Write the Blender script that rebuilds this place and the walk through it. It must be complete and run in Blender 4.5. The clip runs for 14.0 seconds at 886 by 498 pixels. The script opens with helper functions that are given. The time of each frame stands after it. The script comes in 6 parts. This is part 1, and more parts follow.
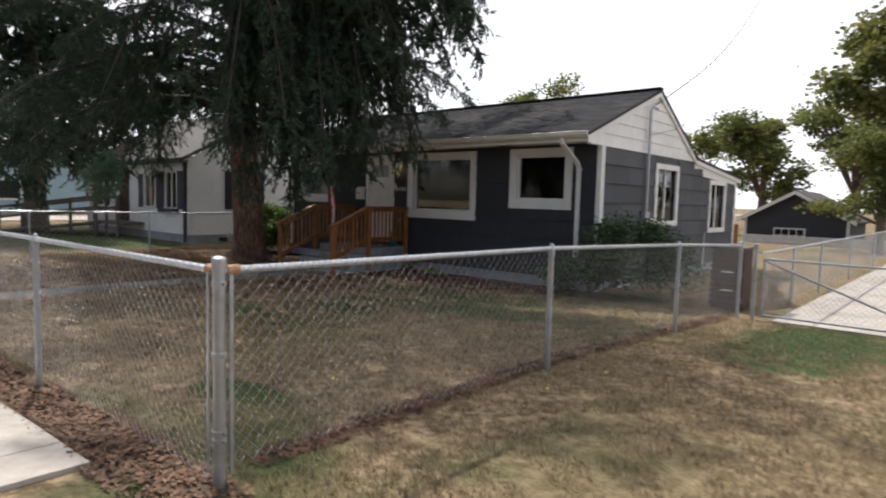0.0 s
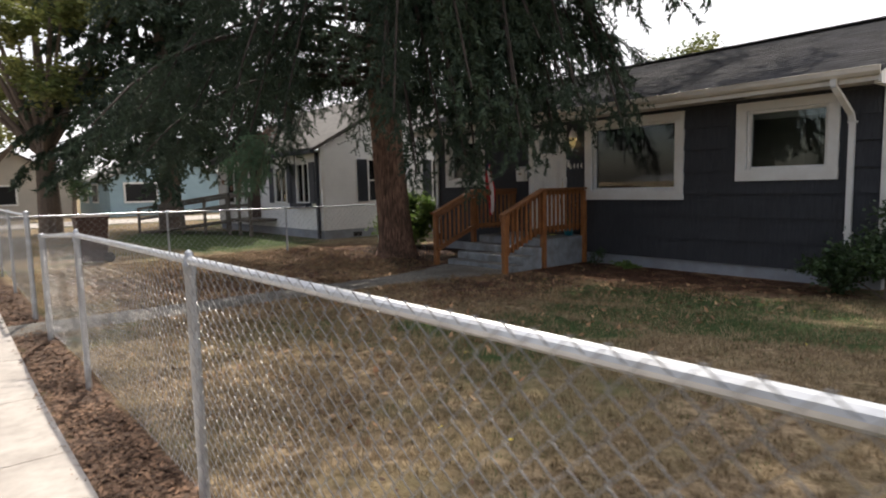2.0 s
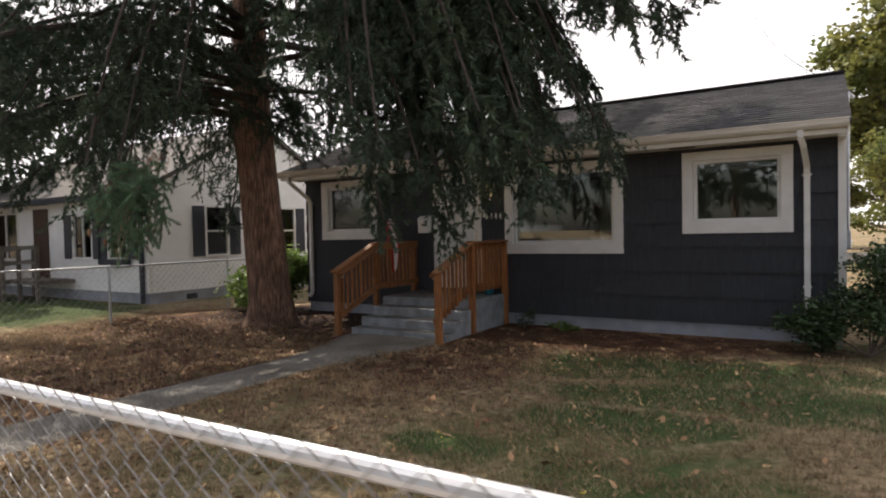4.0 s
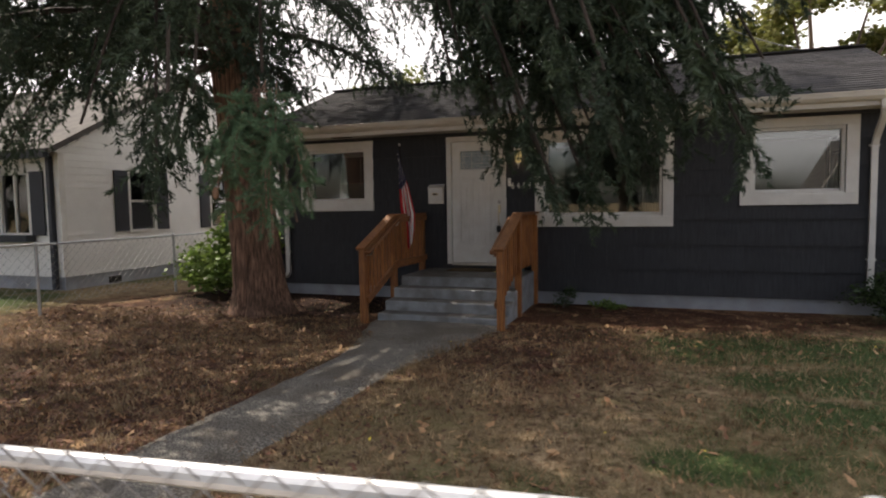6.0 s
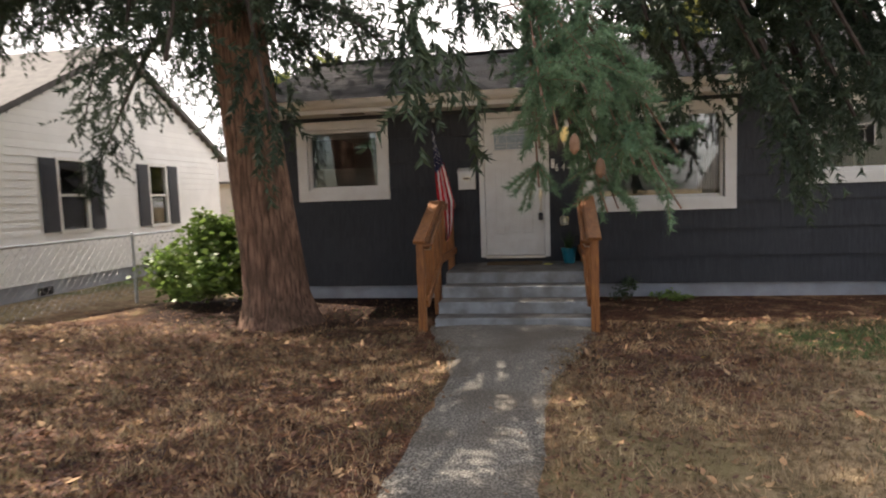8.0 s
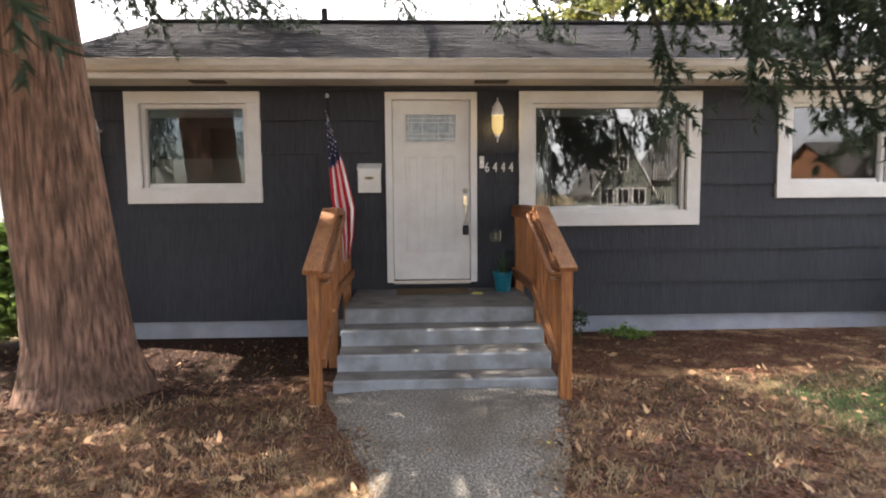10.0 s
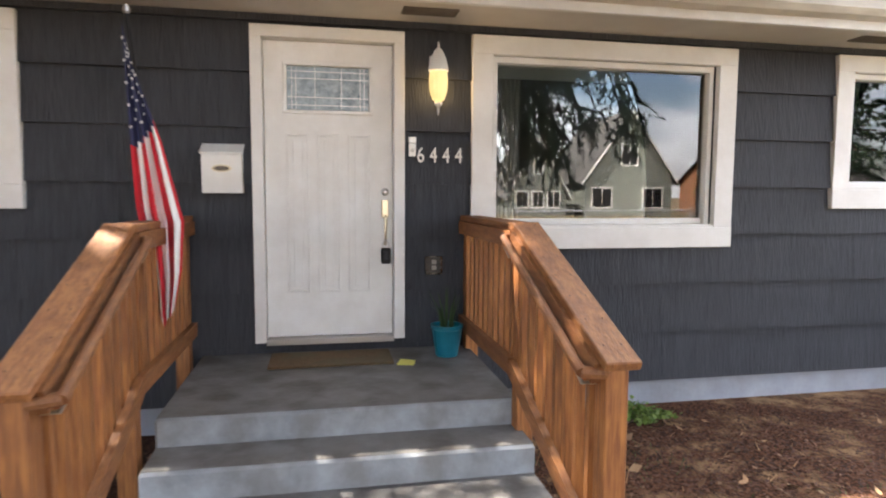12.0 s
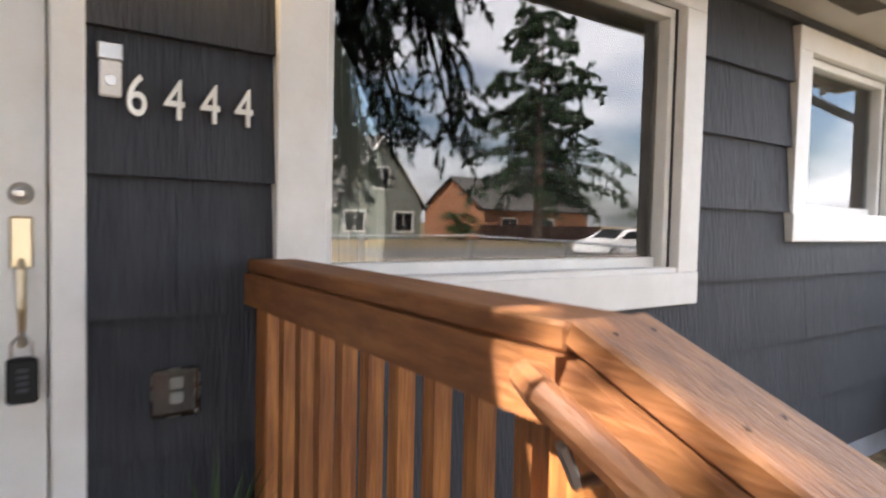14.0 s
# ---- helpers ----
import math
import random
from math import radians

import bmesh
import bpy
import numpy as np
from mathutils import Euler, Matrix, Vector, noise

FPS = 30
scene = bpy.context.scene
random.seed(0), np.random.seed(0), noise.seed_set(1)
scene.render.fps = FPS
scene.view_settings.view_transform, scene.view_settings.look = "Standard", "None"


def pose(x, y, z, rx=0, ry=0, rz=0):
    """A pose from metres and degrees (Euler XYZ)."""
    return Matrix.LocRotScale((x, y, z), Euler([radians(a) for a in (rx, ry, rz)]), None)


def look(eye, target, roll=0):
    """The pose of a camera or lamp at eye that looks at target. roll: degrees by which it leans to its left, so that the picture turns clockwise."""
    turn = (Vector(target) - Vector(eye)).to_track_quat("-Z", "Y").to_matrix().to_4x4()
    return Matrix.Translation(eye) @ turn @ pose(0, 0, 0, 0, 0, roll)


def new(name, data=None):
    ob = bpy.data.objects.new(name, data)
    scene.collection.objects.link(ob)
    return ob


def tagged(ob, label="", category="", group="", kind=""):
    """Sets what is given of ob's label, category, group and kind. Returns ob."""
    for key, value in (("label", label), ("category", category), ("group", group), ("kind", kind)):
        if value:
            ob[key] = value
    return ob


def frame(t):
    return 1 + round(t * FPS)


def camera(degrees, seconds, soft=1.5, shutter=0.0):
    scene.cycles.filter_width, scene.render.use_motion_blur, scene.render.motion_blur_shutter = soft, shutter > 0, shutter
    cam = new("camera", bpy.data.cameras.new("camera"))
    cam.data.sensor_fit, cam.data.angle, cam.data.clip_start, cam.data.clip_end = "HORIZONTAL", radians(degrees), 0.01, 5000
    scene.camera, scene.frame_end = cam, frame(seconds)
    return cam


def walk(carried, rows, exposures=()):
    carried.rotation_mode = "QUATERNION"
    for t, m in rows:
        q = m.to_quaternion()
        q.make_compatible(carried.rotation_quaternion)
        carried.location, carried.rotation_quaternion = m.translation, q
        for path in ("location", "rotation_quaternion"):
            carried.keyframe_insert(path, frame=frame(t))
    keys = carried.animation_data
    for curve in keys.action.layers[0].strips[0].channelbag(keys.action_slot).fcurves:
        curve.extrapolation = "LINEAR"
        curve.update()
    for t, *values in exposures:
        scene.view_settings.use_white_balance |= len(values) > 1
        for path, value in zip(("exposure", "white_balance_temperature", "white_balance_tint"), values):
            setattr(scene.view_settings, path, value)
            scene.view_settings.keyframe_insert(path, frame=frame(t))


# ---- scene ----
cam = camera(71.7, 14.0, 2.0, 0.3)
PATH = [
    (0, (-0.146, 0.488, 1.661), (-1.461, 1.986, 1.501), 1.5),
    (0.5, (-0.753, 0.81, 1.659), (-2.224, 2.156, 1.502), 0.4),
    (1, (-1.486, 0.979, 1.64), (-3.066, 2.189, 1.444), 0.1),
    (1.5, (-2.191, 1.111, 1.599), (-3.785, 2.302, 1.396), -0.6),
    (2, (-2.896, 1.159, 1.571), (-4.443, 2.409, 1.365), -1.4),
    (2.5, (-3.754, 1.179, 1.602), (-5.198, 2.548, 1.398), -1.9),
    (3, (-4.454, 1.23, 1.588), (-5.777, 2.722, 1.433), -1.0),
    (3.2, (-4.72, 1.243, 1.592), (-5.968, 2.804, 1.501), -0.6),
    (5.3, (-7.713, 1.199, 1.656), (-8.556, 3.008, 1.53), -1.2),
    (5.5, (-8.017, 1.179, 1.648), (-8.799, 3.013, 1.493), -1.1),
    (6, (-8.705, 1.24, 1.601), (-9.379, 3.118, 1.457), -0.9),
    (6.5, (-9.442, 1.24, 1.563), (-10.05, 3.141, 1.435), -1.2),
    (7, (-10.091, 1.432, 1.564), (-10.691, 3.336, 1.445), -2.5),
    (7.5, (-10.655, 1.633, 1.573), (-11.211, 3.55, 1.448), -2.9),
    (8, (-11.137, 1.922, 1.525), (-11.481, 3.885, 1.355), -2.0),
    (8.5, (-11.471, 2.301, 1.553), (-11.535, 4.294, 1.398), -1.8),
    (8.7, (-11.579, 2.51, 1.571), (-11.54, 4.501, 1.387), -2.2),
    (11, (-11.833, 5.506, 1.602), (-11.722, 7.496, 1.433), 0.7),
    (11.5, (-11.833, 6.177, 1.627), (-11.597, 8.152, 1.426), 0.6),
    (12, (-11.687, 6.797, 1.608), (-11.308, 8.753, 1.436), 0.3),
    (12.5, (-11.552, 7.451, 1.48), (-11.109, 9.377, 1.171), 0.2),
    (13, (-11.455, 8.165, 1.515), (-10.564, 9.949, 1.356), -0.6),
    (13.5, (-11.338, 8.824, 1.506), (-10.443, 10.606, 1.348), -0.7),
    (14, (-11.265, 9.343, 1.588), (-10.129, 10.987, 1.501), 1.3),
]
EXPOSURES = [(0, -0.05, 6300, 12), (0.7, 0.55, 6450, 13), (2.0, 0.14, 6550, 12), (3.2, 0.36, 6800, 14), (5.3, 0.26, 6850, 14), (6.5, 0.51, 7000, 14), (7.5, 1.11, 6950, 14), (8.7, 1.02, 7150, 15), (11, 2.7, 6450, 14), (12.5, 2.53, 6650, 14), (13.5, 2.44, 6500, 14), (14, 2.6, 6500, 14)]
walk(cam, [(t, look(eye, target, roll)) for t, eye, target, roll in PATH], EXPOSURES)

# ---- sky, sun, exposure ----
world = bpy.data.worlds.new("world")
scene.world = world
world.use_nodes = True
wn = world.node_tree
SUN_TO = Vector((-0.74, 0.29, 1.0)).normalized()
sky = wn.nodes.new("ShaderNodeTexSky")
sky.sky_type = "NISHITA"
sky.sun_disc = False
sky.sun_elevation = math.asin(SUN_TO.z)
sky.sun_rotation = math.atan2(SUN_TO.x, SUN_TO.y)
sky.air_density, sky.dust_density = 1.0, 2.5
SKY_TONE = (1.0, 0.97, 0.92, 1)
wtc = wn.nodes.new("ShaderNodeTexCoord")
wmap = wn.nodes.new("ShaderNodeMapping")
wmap.inputs["Scale"].default_value = (1.0, 1.0, 2.6)
wnz = wn.nodes.new("ShaderNodeTexNoise")
wnz.inputs["Scale"].default_value = 2.6
wnz.inputs["Detail"].default_value = 7
wr = wn.nodes.new("ShaderNodeValToRGB")
wr.color_ramp.elements[0].position, wr.color_ramp.elements[1].position = 0.47, 0.62
wmix = wn.nodes.new("ShaderNodeMixRGB")
wmix.inputs["Color2"].default_value = (12.0, 12.0, 12.3, 1)
wfac = wn.nodes.new("ShaderNodeMath")
wfac.operation = "MULTIPLY"
wfac.inputs[1].default_value = 0.88
wbg = wn.nodes["Background"]
wbg.inputs["Strength"].default_value = 0.108
wn.links.new(wtc.outputs["Generated"], wmap.inputs["Vector"])
wn.links.new(wmap.outputs["Vector"], wnz.inputs["Vector"])
wn.links.new(wnz.outputs["Fac"], wr.inputs["Fac"])
wn.links.new(wr.outputs["Color"], wfac.inputs[0])
wn.links.new(wfac.outputs["Value"], wmix.inputs["Fac"])
wn.links.new(sky.outputs["Color"], wmix.inputs["Color1"])
# a veil of white glare added on the +y side, over the houses; lifts east-facing walls
wdot = wn.nodes.new("ShaderNodeVectorMath")
wdot.operation = "DOT_PRODUCT"
wdot.inputs[1].default_value = (0.08, 1.0, 0.0)
wveil = wn.nodes.new("ShaderNodeMapRange")
wveil.inputs["From Min"].default_value, wveil.inputs["From Max"].default_value = -0.30, 0.25
wveil.inputs["To Max"].default_value = 0.93
wmix2 = wn.nodes.new("ShaderNodeMixRGB")
wmix2.inputs["Color2"].default_value = (12.0, 12.0, 12.2, 1)
wn.links.new(wtc.outputs["Generated"], wdot.inputs[0])
wn.links.new(wdot.outputs["Value"], wveil.inputs["Value"])
wn.links.new(wveil.outputs["Result"], wmix2.inputs["Fac"])
wn.links.new(wmix.outputs["Color"], wmix2.inputs["Color1"])
wn.links.new(wmix2.outputs["Color"], wbg.inputs["Color"])

sun = new("sun", bpy.data.lights.new("sun", "SUN"))
sun.matrix_world = look(SUN_TO * 60, (0, 0, 0))
sun.data.energy, sun.data.angle, sun.data.color = 5.0, radians(0.6), (1.0, 0.93, 0.82)
scene.view_settings.exposure = 0.55


# ---- materials ----
def mat(name, color, rough=0.7, color2=None, scale=6.0, detail=6.0, bump=0.0, bump_scale=40.0, metal=0.0, stretch=(1, 1, 1), random_amount=0.0, color3=None, scale3=0.7, amount3=0.5, ramp=(0.35, 0.65), spec=0.5, island=0.0, through_light=0.0):
    m = bpy.data.materials.new(name)
    m.use_nodes = True
    nt = m.node_tree
    n, l = nt.nodes, nt.links
    b = n["Principled BSDF"]
    b.inputs["Roughness"].default_value = rough
    b.inputs["Metallic"].default_value = metal
    b.inputs["Specular IOR Level"].default_value = spec
    b.inputs["Base Color"].default_value = (*color, 1)
    tc = n.new("ShaderNodeTexCoord")
    mp = n.new("ShaderNodeMapping")
    mp.inputs["Scale"].default_value = stretch
    l.new(tc.outputs["Object"], mp.inputs["Vector"])
    out = None
    if color2:
        nz = n.new("ShaderNodeTexNoise")
        nz.inputs["Scale"].default_value, nz.inputs["Detail"].default_value = scale, detail
        nz.inputs["Roughness"].default_value = 0.6
        r = n.new("ShaderNodeValToRGB")
        r.color_ramp.elements[0].position, r.color_ramp.elements[1].position = ramp
        mx = n.new("ShaderNodeMixRGB")
        mx.inputs["Color1"].default_value, mx.inputs["Color2"].default_value = (*color, 1), (*color2, 1)
        l.new(mp.outputs["Vector"], nz.inputs["Vector"])
        l.new(nz.outputs["Fac"], r.inputs["Fac"])
        l.new(r.outputs["Color"], mx.inputs["Fac"])
        out = mx.outputs["Color"]
        if color3:
            nz3 = n.new("ShaderNodeTexNoise")
            nz3.inputs["Scale"].default_value, nz3.inputs["Detail"].default_value = scale3, 4
            l.new(tc.outputs["Object"], nz3.inputs["Vector"])
            r3 = n.new("ShaderNodeValToRGB")
            r3.color_ramp.elements[0].position, r3.color_ramp.elements[1].position = 0.45, 0.62
            m3 = n.new("ShaderNodeMath")
            m3.operation = "MULTIPLY"
            m3.inputs[1].default_value = amount3
            mx3 = n.new("ShaderNodeMixRGB")
            mx3.inputs["Color2"].default_value = (*color3, 1)
            l.new(nz3.outputs["Fac"], r3.inputs["Fac"])
            l.new(r3.outputs["Color"], m3.inputs[0])
            l.new(m3.outputs["Value"], mx3.inputs["Fac"])
            l.new(out, mx3.inputs["Color1"])
            out = mx3.outputs["Color"]
    for amount, kind in ((random_amount, "object"), (island, "island")):
        if amount:
            if kind == "object":
                src = n.new("ShaderNodeObjectInfo").outputs["Random"]
            else:
                src = n.new("ShaderNodeNewGeometry").outputs["Random Per Island"]
            hs = n.new("ShaderNodeHueSaturation")
            mr = n.new("ShaderNodeMapRange")
            mr.inputs["To Min"].default_value, mr.inputs["To Max"].default_value = 1 - amount, 1 + amount
            l.new(src, mr.inputs["Value"])
            l.new(mr.outputs["Result"], hs.inputs["Value"])
            if out:
                l.new(out, hs.inputs["Color"])
            else:
                hs.inputs["Color"].default_value = (*color, 1)
            out = hs.outputs["Color"]
    if out:
        l.new(out, b.inputs["Base Color"])
    if through_light:
        tl = n.new("ShaderNodeBsdfTranslucent")
        ms = n.new("ShaderNodeMixShader")
        ms.inputs["Fac"].default_value = through_light
        if out:
            l.new(out, tl.inputs["Color"])
        else:
            tl.inputs["Color"].default_value = (*color, 1)
        l.new(b.outputs["BSDF"], ms.inputs[1])
        l.new(tl.outputs["BSDF"], ms.inputs[2])
        l.new(ms.outputs["Shader"], n["Material Output"].inputs["Surface"])
    if bump:
        bz = n.new("ShaderNodeTexNoise")
        bz.inputs["Scale"].default_value, bz.inputs["Detail"].default_value = bump_scale, 5
        l.new(mp.outputs["Vector"], bz.inputs["Vector"])
        bp = n.new("ShaderNodeBump")
        bp.inputs["Strength"].default_value = min(1.0, bump)
        bp.inputs["Distance"].default_value = 0.01 * max(1.0, bump)
        l.new(bz.outputs["Fac"], bp.inputs["Height"])
        l.new(bp.outputs["Normal"], b.inputs["Normal"])
    return m


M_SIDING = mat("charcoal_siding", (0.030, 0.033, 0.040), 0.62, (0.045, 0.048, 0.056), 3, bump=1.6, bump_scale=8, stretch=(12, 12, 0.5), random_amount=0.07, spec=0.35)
# side wall's shakes: base colour about twice as light as the front's
M_SIDING_SIDE = mat("lighter_siding", (0.075, 0.078, 0.086), 0.7, (0.095, 0.098, 0.105), 3, bump=1.2, bump_scale=8, stretch=(12, 12, 0.5), random_amount=0.16, spec=0.3)
M_TRIM = mat("white_paint", (0.80, 0.79, 0.76), 0.45, (0.72, 0.70, 0.66), 5, bump=0.15, bump_scale=60, color3=(0.66, 0.64, 0.6), amount3=0.3, scale3=1.4)
M_WHITE_SIDING = mat("white_lap_siding", (0.84, 0.83, 0.81), 0.5, (0.77, 0.76, 0.74), 2, bump=0.1, bump_scale=30, random_amount=0.03)
M_GUTTER = mat("cream_gutter", (0.70, 0.65, 0.56), 0.4, (0.58, 0.53, 0.45), 4, stretch=(1, 1, 6), bump=0.1)
M_SOFFIT = mat("soffit_paint", (0.62, 0.58, 0.52), 0.6, (0.54, 0.5, 0.45), 2)
# the pale third colour paints sunlit streaks onto the shingles
M_ROOF = mat("asphalt_shingle", (0.022, 0.023, 0.029), 0.9, (0.045, 0.046, 0.054), 90, bump=0.8, bump_scale=160, color3=(0.16, 0.15, 0.145), scale3=0.55, amount3=0.25, island=0.35)
M_FOUND = mat("painted_foundation", (0.34, 0.36, 0.40), 0.7, (0.27, 0.29, 0.33), 4, bump=0.5, bump_scale=18, color3=(0.2, 0.18, 0.16), scale3=2.5, amount3=0.35)
M_STEP = mat("grey_step_paint", (0.30, 0.325, 0.35), 0.55, (0.21, 0.225, 0.24), 6, bump=0.4, bump_scale=25, color3=(0.12, 0.105, 0.09), scale3=4.0, amount3=0.5)
M_TREAD = mat("worn_step_tread", (0.125, 0.118, 0.108), 0.6, (0.17, 0.17, 0.165), 6, bump=0.4, bump_scale=25, color3=(0.06, 0.05, 0.042), scale3=3.5, amount3=0.7)
M_CEDAR = mat("stained_cedar", (0.40, 0.160, 0.042), 0.55, (0.19, 0.066, 0.018), 7, bump=0.4, bump_scale=20, stretch=(9, 9, 0.7), random_amount=0.22, color3=(0.16, 0.05, 0.018), scale3=5, amount3=0.4)
M_CEDAR_Y = mat("stained_cedar_rail", (0.28, 0.116, 0.036), 0.6, (0.15, 0.056, 0.018), 7, bump=0.4, bump_scale=20, stretch=(9, 0.8, 6), random_amount=0.15, color3=(0.14, 0.045, 0.016), scale3=4, amount3=0.4)
M_GALV = mat("galvanised_steel", (0.50, 0.52, 0.55), 0.42, (0.38, 0.40, 0.43), 14, metal=0.75, bump=0.15, bump_scale=50, color3=(0.32, 0.31, 0.30), scale3=6, amount3=0.4)
M_RAIL = mat("galvanised_rail", (0.62, 0.64, 0.67), 0.38, (0.5, 0.52, 0.55), 12, metal=0.55, bump=0.12, bump_scale=50, color3=(0.42, 0.40, 0.38), scale3=7, amount3=0.35)
M_WIRE = mat("fence_wire", (0.31, 0.31, 0.32), 0.5, (0.27, 0.26, 0.25), 9, metal=0.4)
M_RUST = mat("rusty_clamp", (0.35, 0.17, 0.09), 0.8, (0.5, 0.33, 0.2), 25, metal=0.2, bump=0.4)
M_WALK = mat("sidewalk_concrete", (0.52, 0.47, 0.42), 0.9, (0.40, 0.36, 0.32), 9, bump=0.5, bump_scale=120, color3=(0.25, 0.22, 0.19), scale3=1.3, amount3=0.4)
M_PATH = mat("exposed_aggregate", (0.095, 0.088, 0.078), 0.9, (0.38, 0.355, 0.31), 62, detail=3, bump=2.2, bump_scale=95, color3=(0.09, 0.07, 0.05), scale3=1.8, amount3=0.5, ramp=(0.45, 0.62))
M_ROAD = mat("road_asphalt", (0.09, 0.088, 0.085), 0.9, (0.13, 0.125, 0.12), 70, bump=0.6, bump_scale=150, color3=(0.16, 0.15, 0.14), scale3=0.4, amount3=0.5)
M_BARK = mat("fir_bark", (0.055, 0.030, 0.020), 0.95, (0.34, 0.20, 0.14), 5, bump=6.0, bump_scale=6, stretch=(5.5, 5.5, 0.55), color3=(0.07, 0.045, 0.03), scale3=3, amount3=0.5)
M_BARK2 = mat("grey_bark", (0.10, 0.075, 0.06), 0.95, (0.17, 0.13, 0.10), 6, bump=2.0, bump_scale=8, stretch=(4, 4, 0.8))
M_LIMB = mat("dark_limb_bark", (0.035, 0.027, 0.022), 0.95, (0.06, 0.045, 0.036), 6, bump=1.5, bump_scale=20)
M_NEEDLE = mat("fir_needles", (0.028, 0.048, 0.030), 0.6, (0.055, 0.083, 0.046), 1.2, island=0.3, spec=0.35, through_light=0.15)
M_NEEDLE_TIP = mat("fir_tip_needles", (0.08, 0.15, 0.085), 0.55, (0.16, 0.26, 0.15), 2.5, island=0.3, spec=0.4, through_light=0.35)
M_LEAF = mat("bush_leaves", (0.12, 0.21, 0.045), 0.5, (0.20, 0.28, 0.07), 2.5, island=0.4, spec=0.5, through_light=0.45)
M_LEAF_DARK = mat("shrub_leaves", (0.03, 0.06, 0.02), 0.5, (0.05, 0.09, 0.03), 2.5, island=0.4, through_light=0.3)
M_LEAF_FAR = mat("tree_leaves", (0.11, 0.15, 0.042), 0.6, (0.19, 0.20, 0.06), 0.8, island=0.4, color3=(0.22, 0.18, 0.05), scale3=0.6, amount3=0.4, through_light=0.5)
M_RUSSET = mat("russet_litter", (0.42, 0.27, 0.145), 0.8, (0.20, 0.095, 0.045), 2.0, island=0.5)
M_STRAW = mat("dry_grass", (0.37, 0.285, 0.175), 0.8, (0.20, 0.14, 0.08), 2.0, island=0.45, color3=(0.17, 0.14, 0.06), scale3=0.35, amount3=0.4, through_light=0.3)
M_GREEN = mat("green_grass", (0.045, 0.085, 0.026), 0.7, (0.085, 0.12, 0.042), 2.0, island=0.35, through_light=0.35)
M_LITTER = mat("dry_leaves", (0.10, 0.055, 0.032), 0.85, (0.21, 0.12, 0.07), 3.0, island=0.5)
M_CHIP = mat("bark_chips", (0.040, 0.018, 0.012), 0.9, (0.15, 0.070, 0.043), 5.0, island=0.5)
M_PETAL = mat("yellow_petal", (0.8, 0.62, 0.05), 0.6)
M_BLACK = mat("black_plastic", (0.010, 0.010, 0.011), 0.5, spec=0.25)
M_SHUTTER = mat("navy_shutter", (0.022, 0.026, 0.038), 0.5, (0.03, 0.034, 0.046), 4, bump=0.3)
M_BRASS = mat("aged_brass", (0.66, 0.58, 0.42), 0.3, metal=1.0)
M_NICKEL = mat("satin_nickel", (0.55, 0.53, 0.50), 0.3, metal=1.0)
M_TEAL = mat("teal_glazed_pot", (0.005, 0.17, 0.24), 0.3, (0.004, 0.12, 0.18), 6)
M_MAT = mat("coir_doormat", (0.16, 0.10, 0.045), 0.95, (0.10, 0.06, 0.03), 50, bump=1.0, bump_scale=90, color3=(0.09, 0.09, 0.05), scale3=4, amount3=0.5)
M_NOTE = mat("yellow_note", (0.75, 0.72, 0.18), 0.8)
M_RED = mat("flag_red", (0.55, 0.012, 0.025), 0.75)
M_CLOTH = mat("flag_white", (0.78, 0.76, 0.74), 0.75)
M_BLUE = mat("flag_blue", (0.020, 0.024, 0.075), 0.75)
M_NUMBER = mat("brushed_number", (0.74, 0.72, 0.66), 0.35, metal=0.4)
M_CURTAIN = mat("curtain_cloth", (0.45, 0.42, 0.37), 0.85, (0.38, 0.35, 0.31), 3)
M_INSIDE = mat("room_paint", (0.30, 0.27, 0.23), 0.85, (0.26, 0.23, 0.2), 1)
M_DARKWOOD = mat("dark_brown_wood", (0.045, 0.022, 0.014), 0.7, (0.07, 0.035, 0.022), 5, stretch=(1, 1, 6), bump=0.6)
M_WEATHER = mat("weathered_wood", (0.10, 0.085, 0.07), 0.85, (0.15, 0.125, 0.10), 6, bump=0.5)
M_FAR_WALL = mat("beige_wall", (0.50, 0.45, 0.38), 0.8, (0.44, 0.40, 0.34), 1)
M_FAR_BLUE = mat("pale_blue_wall", (0.30, 0.42, 0.47), 0.8, (0.26, 0.37, 0.42), 1)
M_BRICK = mat("red_brick", (0.26, 0.12, 0.085), 0.85, (0.19, 0.085, 0.06), 6)
M_ORANGE = mat("orange_wall", (0.34, 0.16, 0.085), 0.8, (0.28, 0.13, 0.07), 1)
M_GREYWALL = mat("grey_green_wall", (0.22, 0.23, 0.20), 0.8, (0.18, 0.19, 0.17), 1)
M_ROOF_FAR = mat("dark_far_roof", (0.075, 0.07, 0.068), 0.9, (0.11, 0.10, 0.095), 5)
M_CAR = mat("white_car_paint", (0.80, 0.80, 0.80), 0.22)
M_TYRE = mat("black_rubber", (0.02, 0.02, 0.02), 0.8)
M_FENCE_W = mat("white_fence_paint", (0.62, 0.62, 0.62), 0.6, (0.5, 0.5, 0.5), 3)

M_GLASS = bpy.data.materials.new("window_glass")
M_GLASS.use_nodes = True
_n, _l = M_GLASS.node_tree.nodes, M_GLASS.node_tree.links
_n.remove(_n["Principled BSDF"])
_t, _g, _x, _f = _n.new("ShaderNodeBsdfTransparent"), _n.new("ShaderNodeBsdfGlossy"), _n.new("ShaderNodeMixShader"), _n.new("ShaderNodeFresnel")
_t.inputs["Color"].default_value = (0.80, 0.83, 0.82, 1)
_g.inputs["Roughness"].default_value = 0.0
_f.inputs["IOR"].default_value = 2.05
_l.new(_f.outputs["Fac"], _x.inputs["Fac"])
_l.new(_t.outputs["BSDF"], _x.inputs[1])
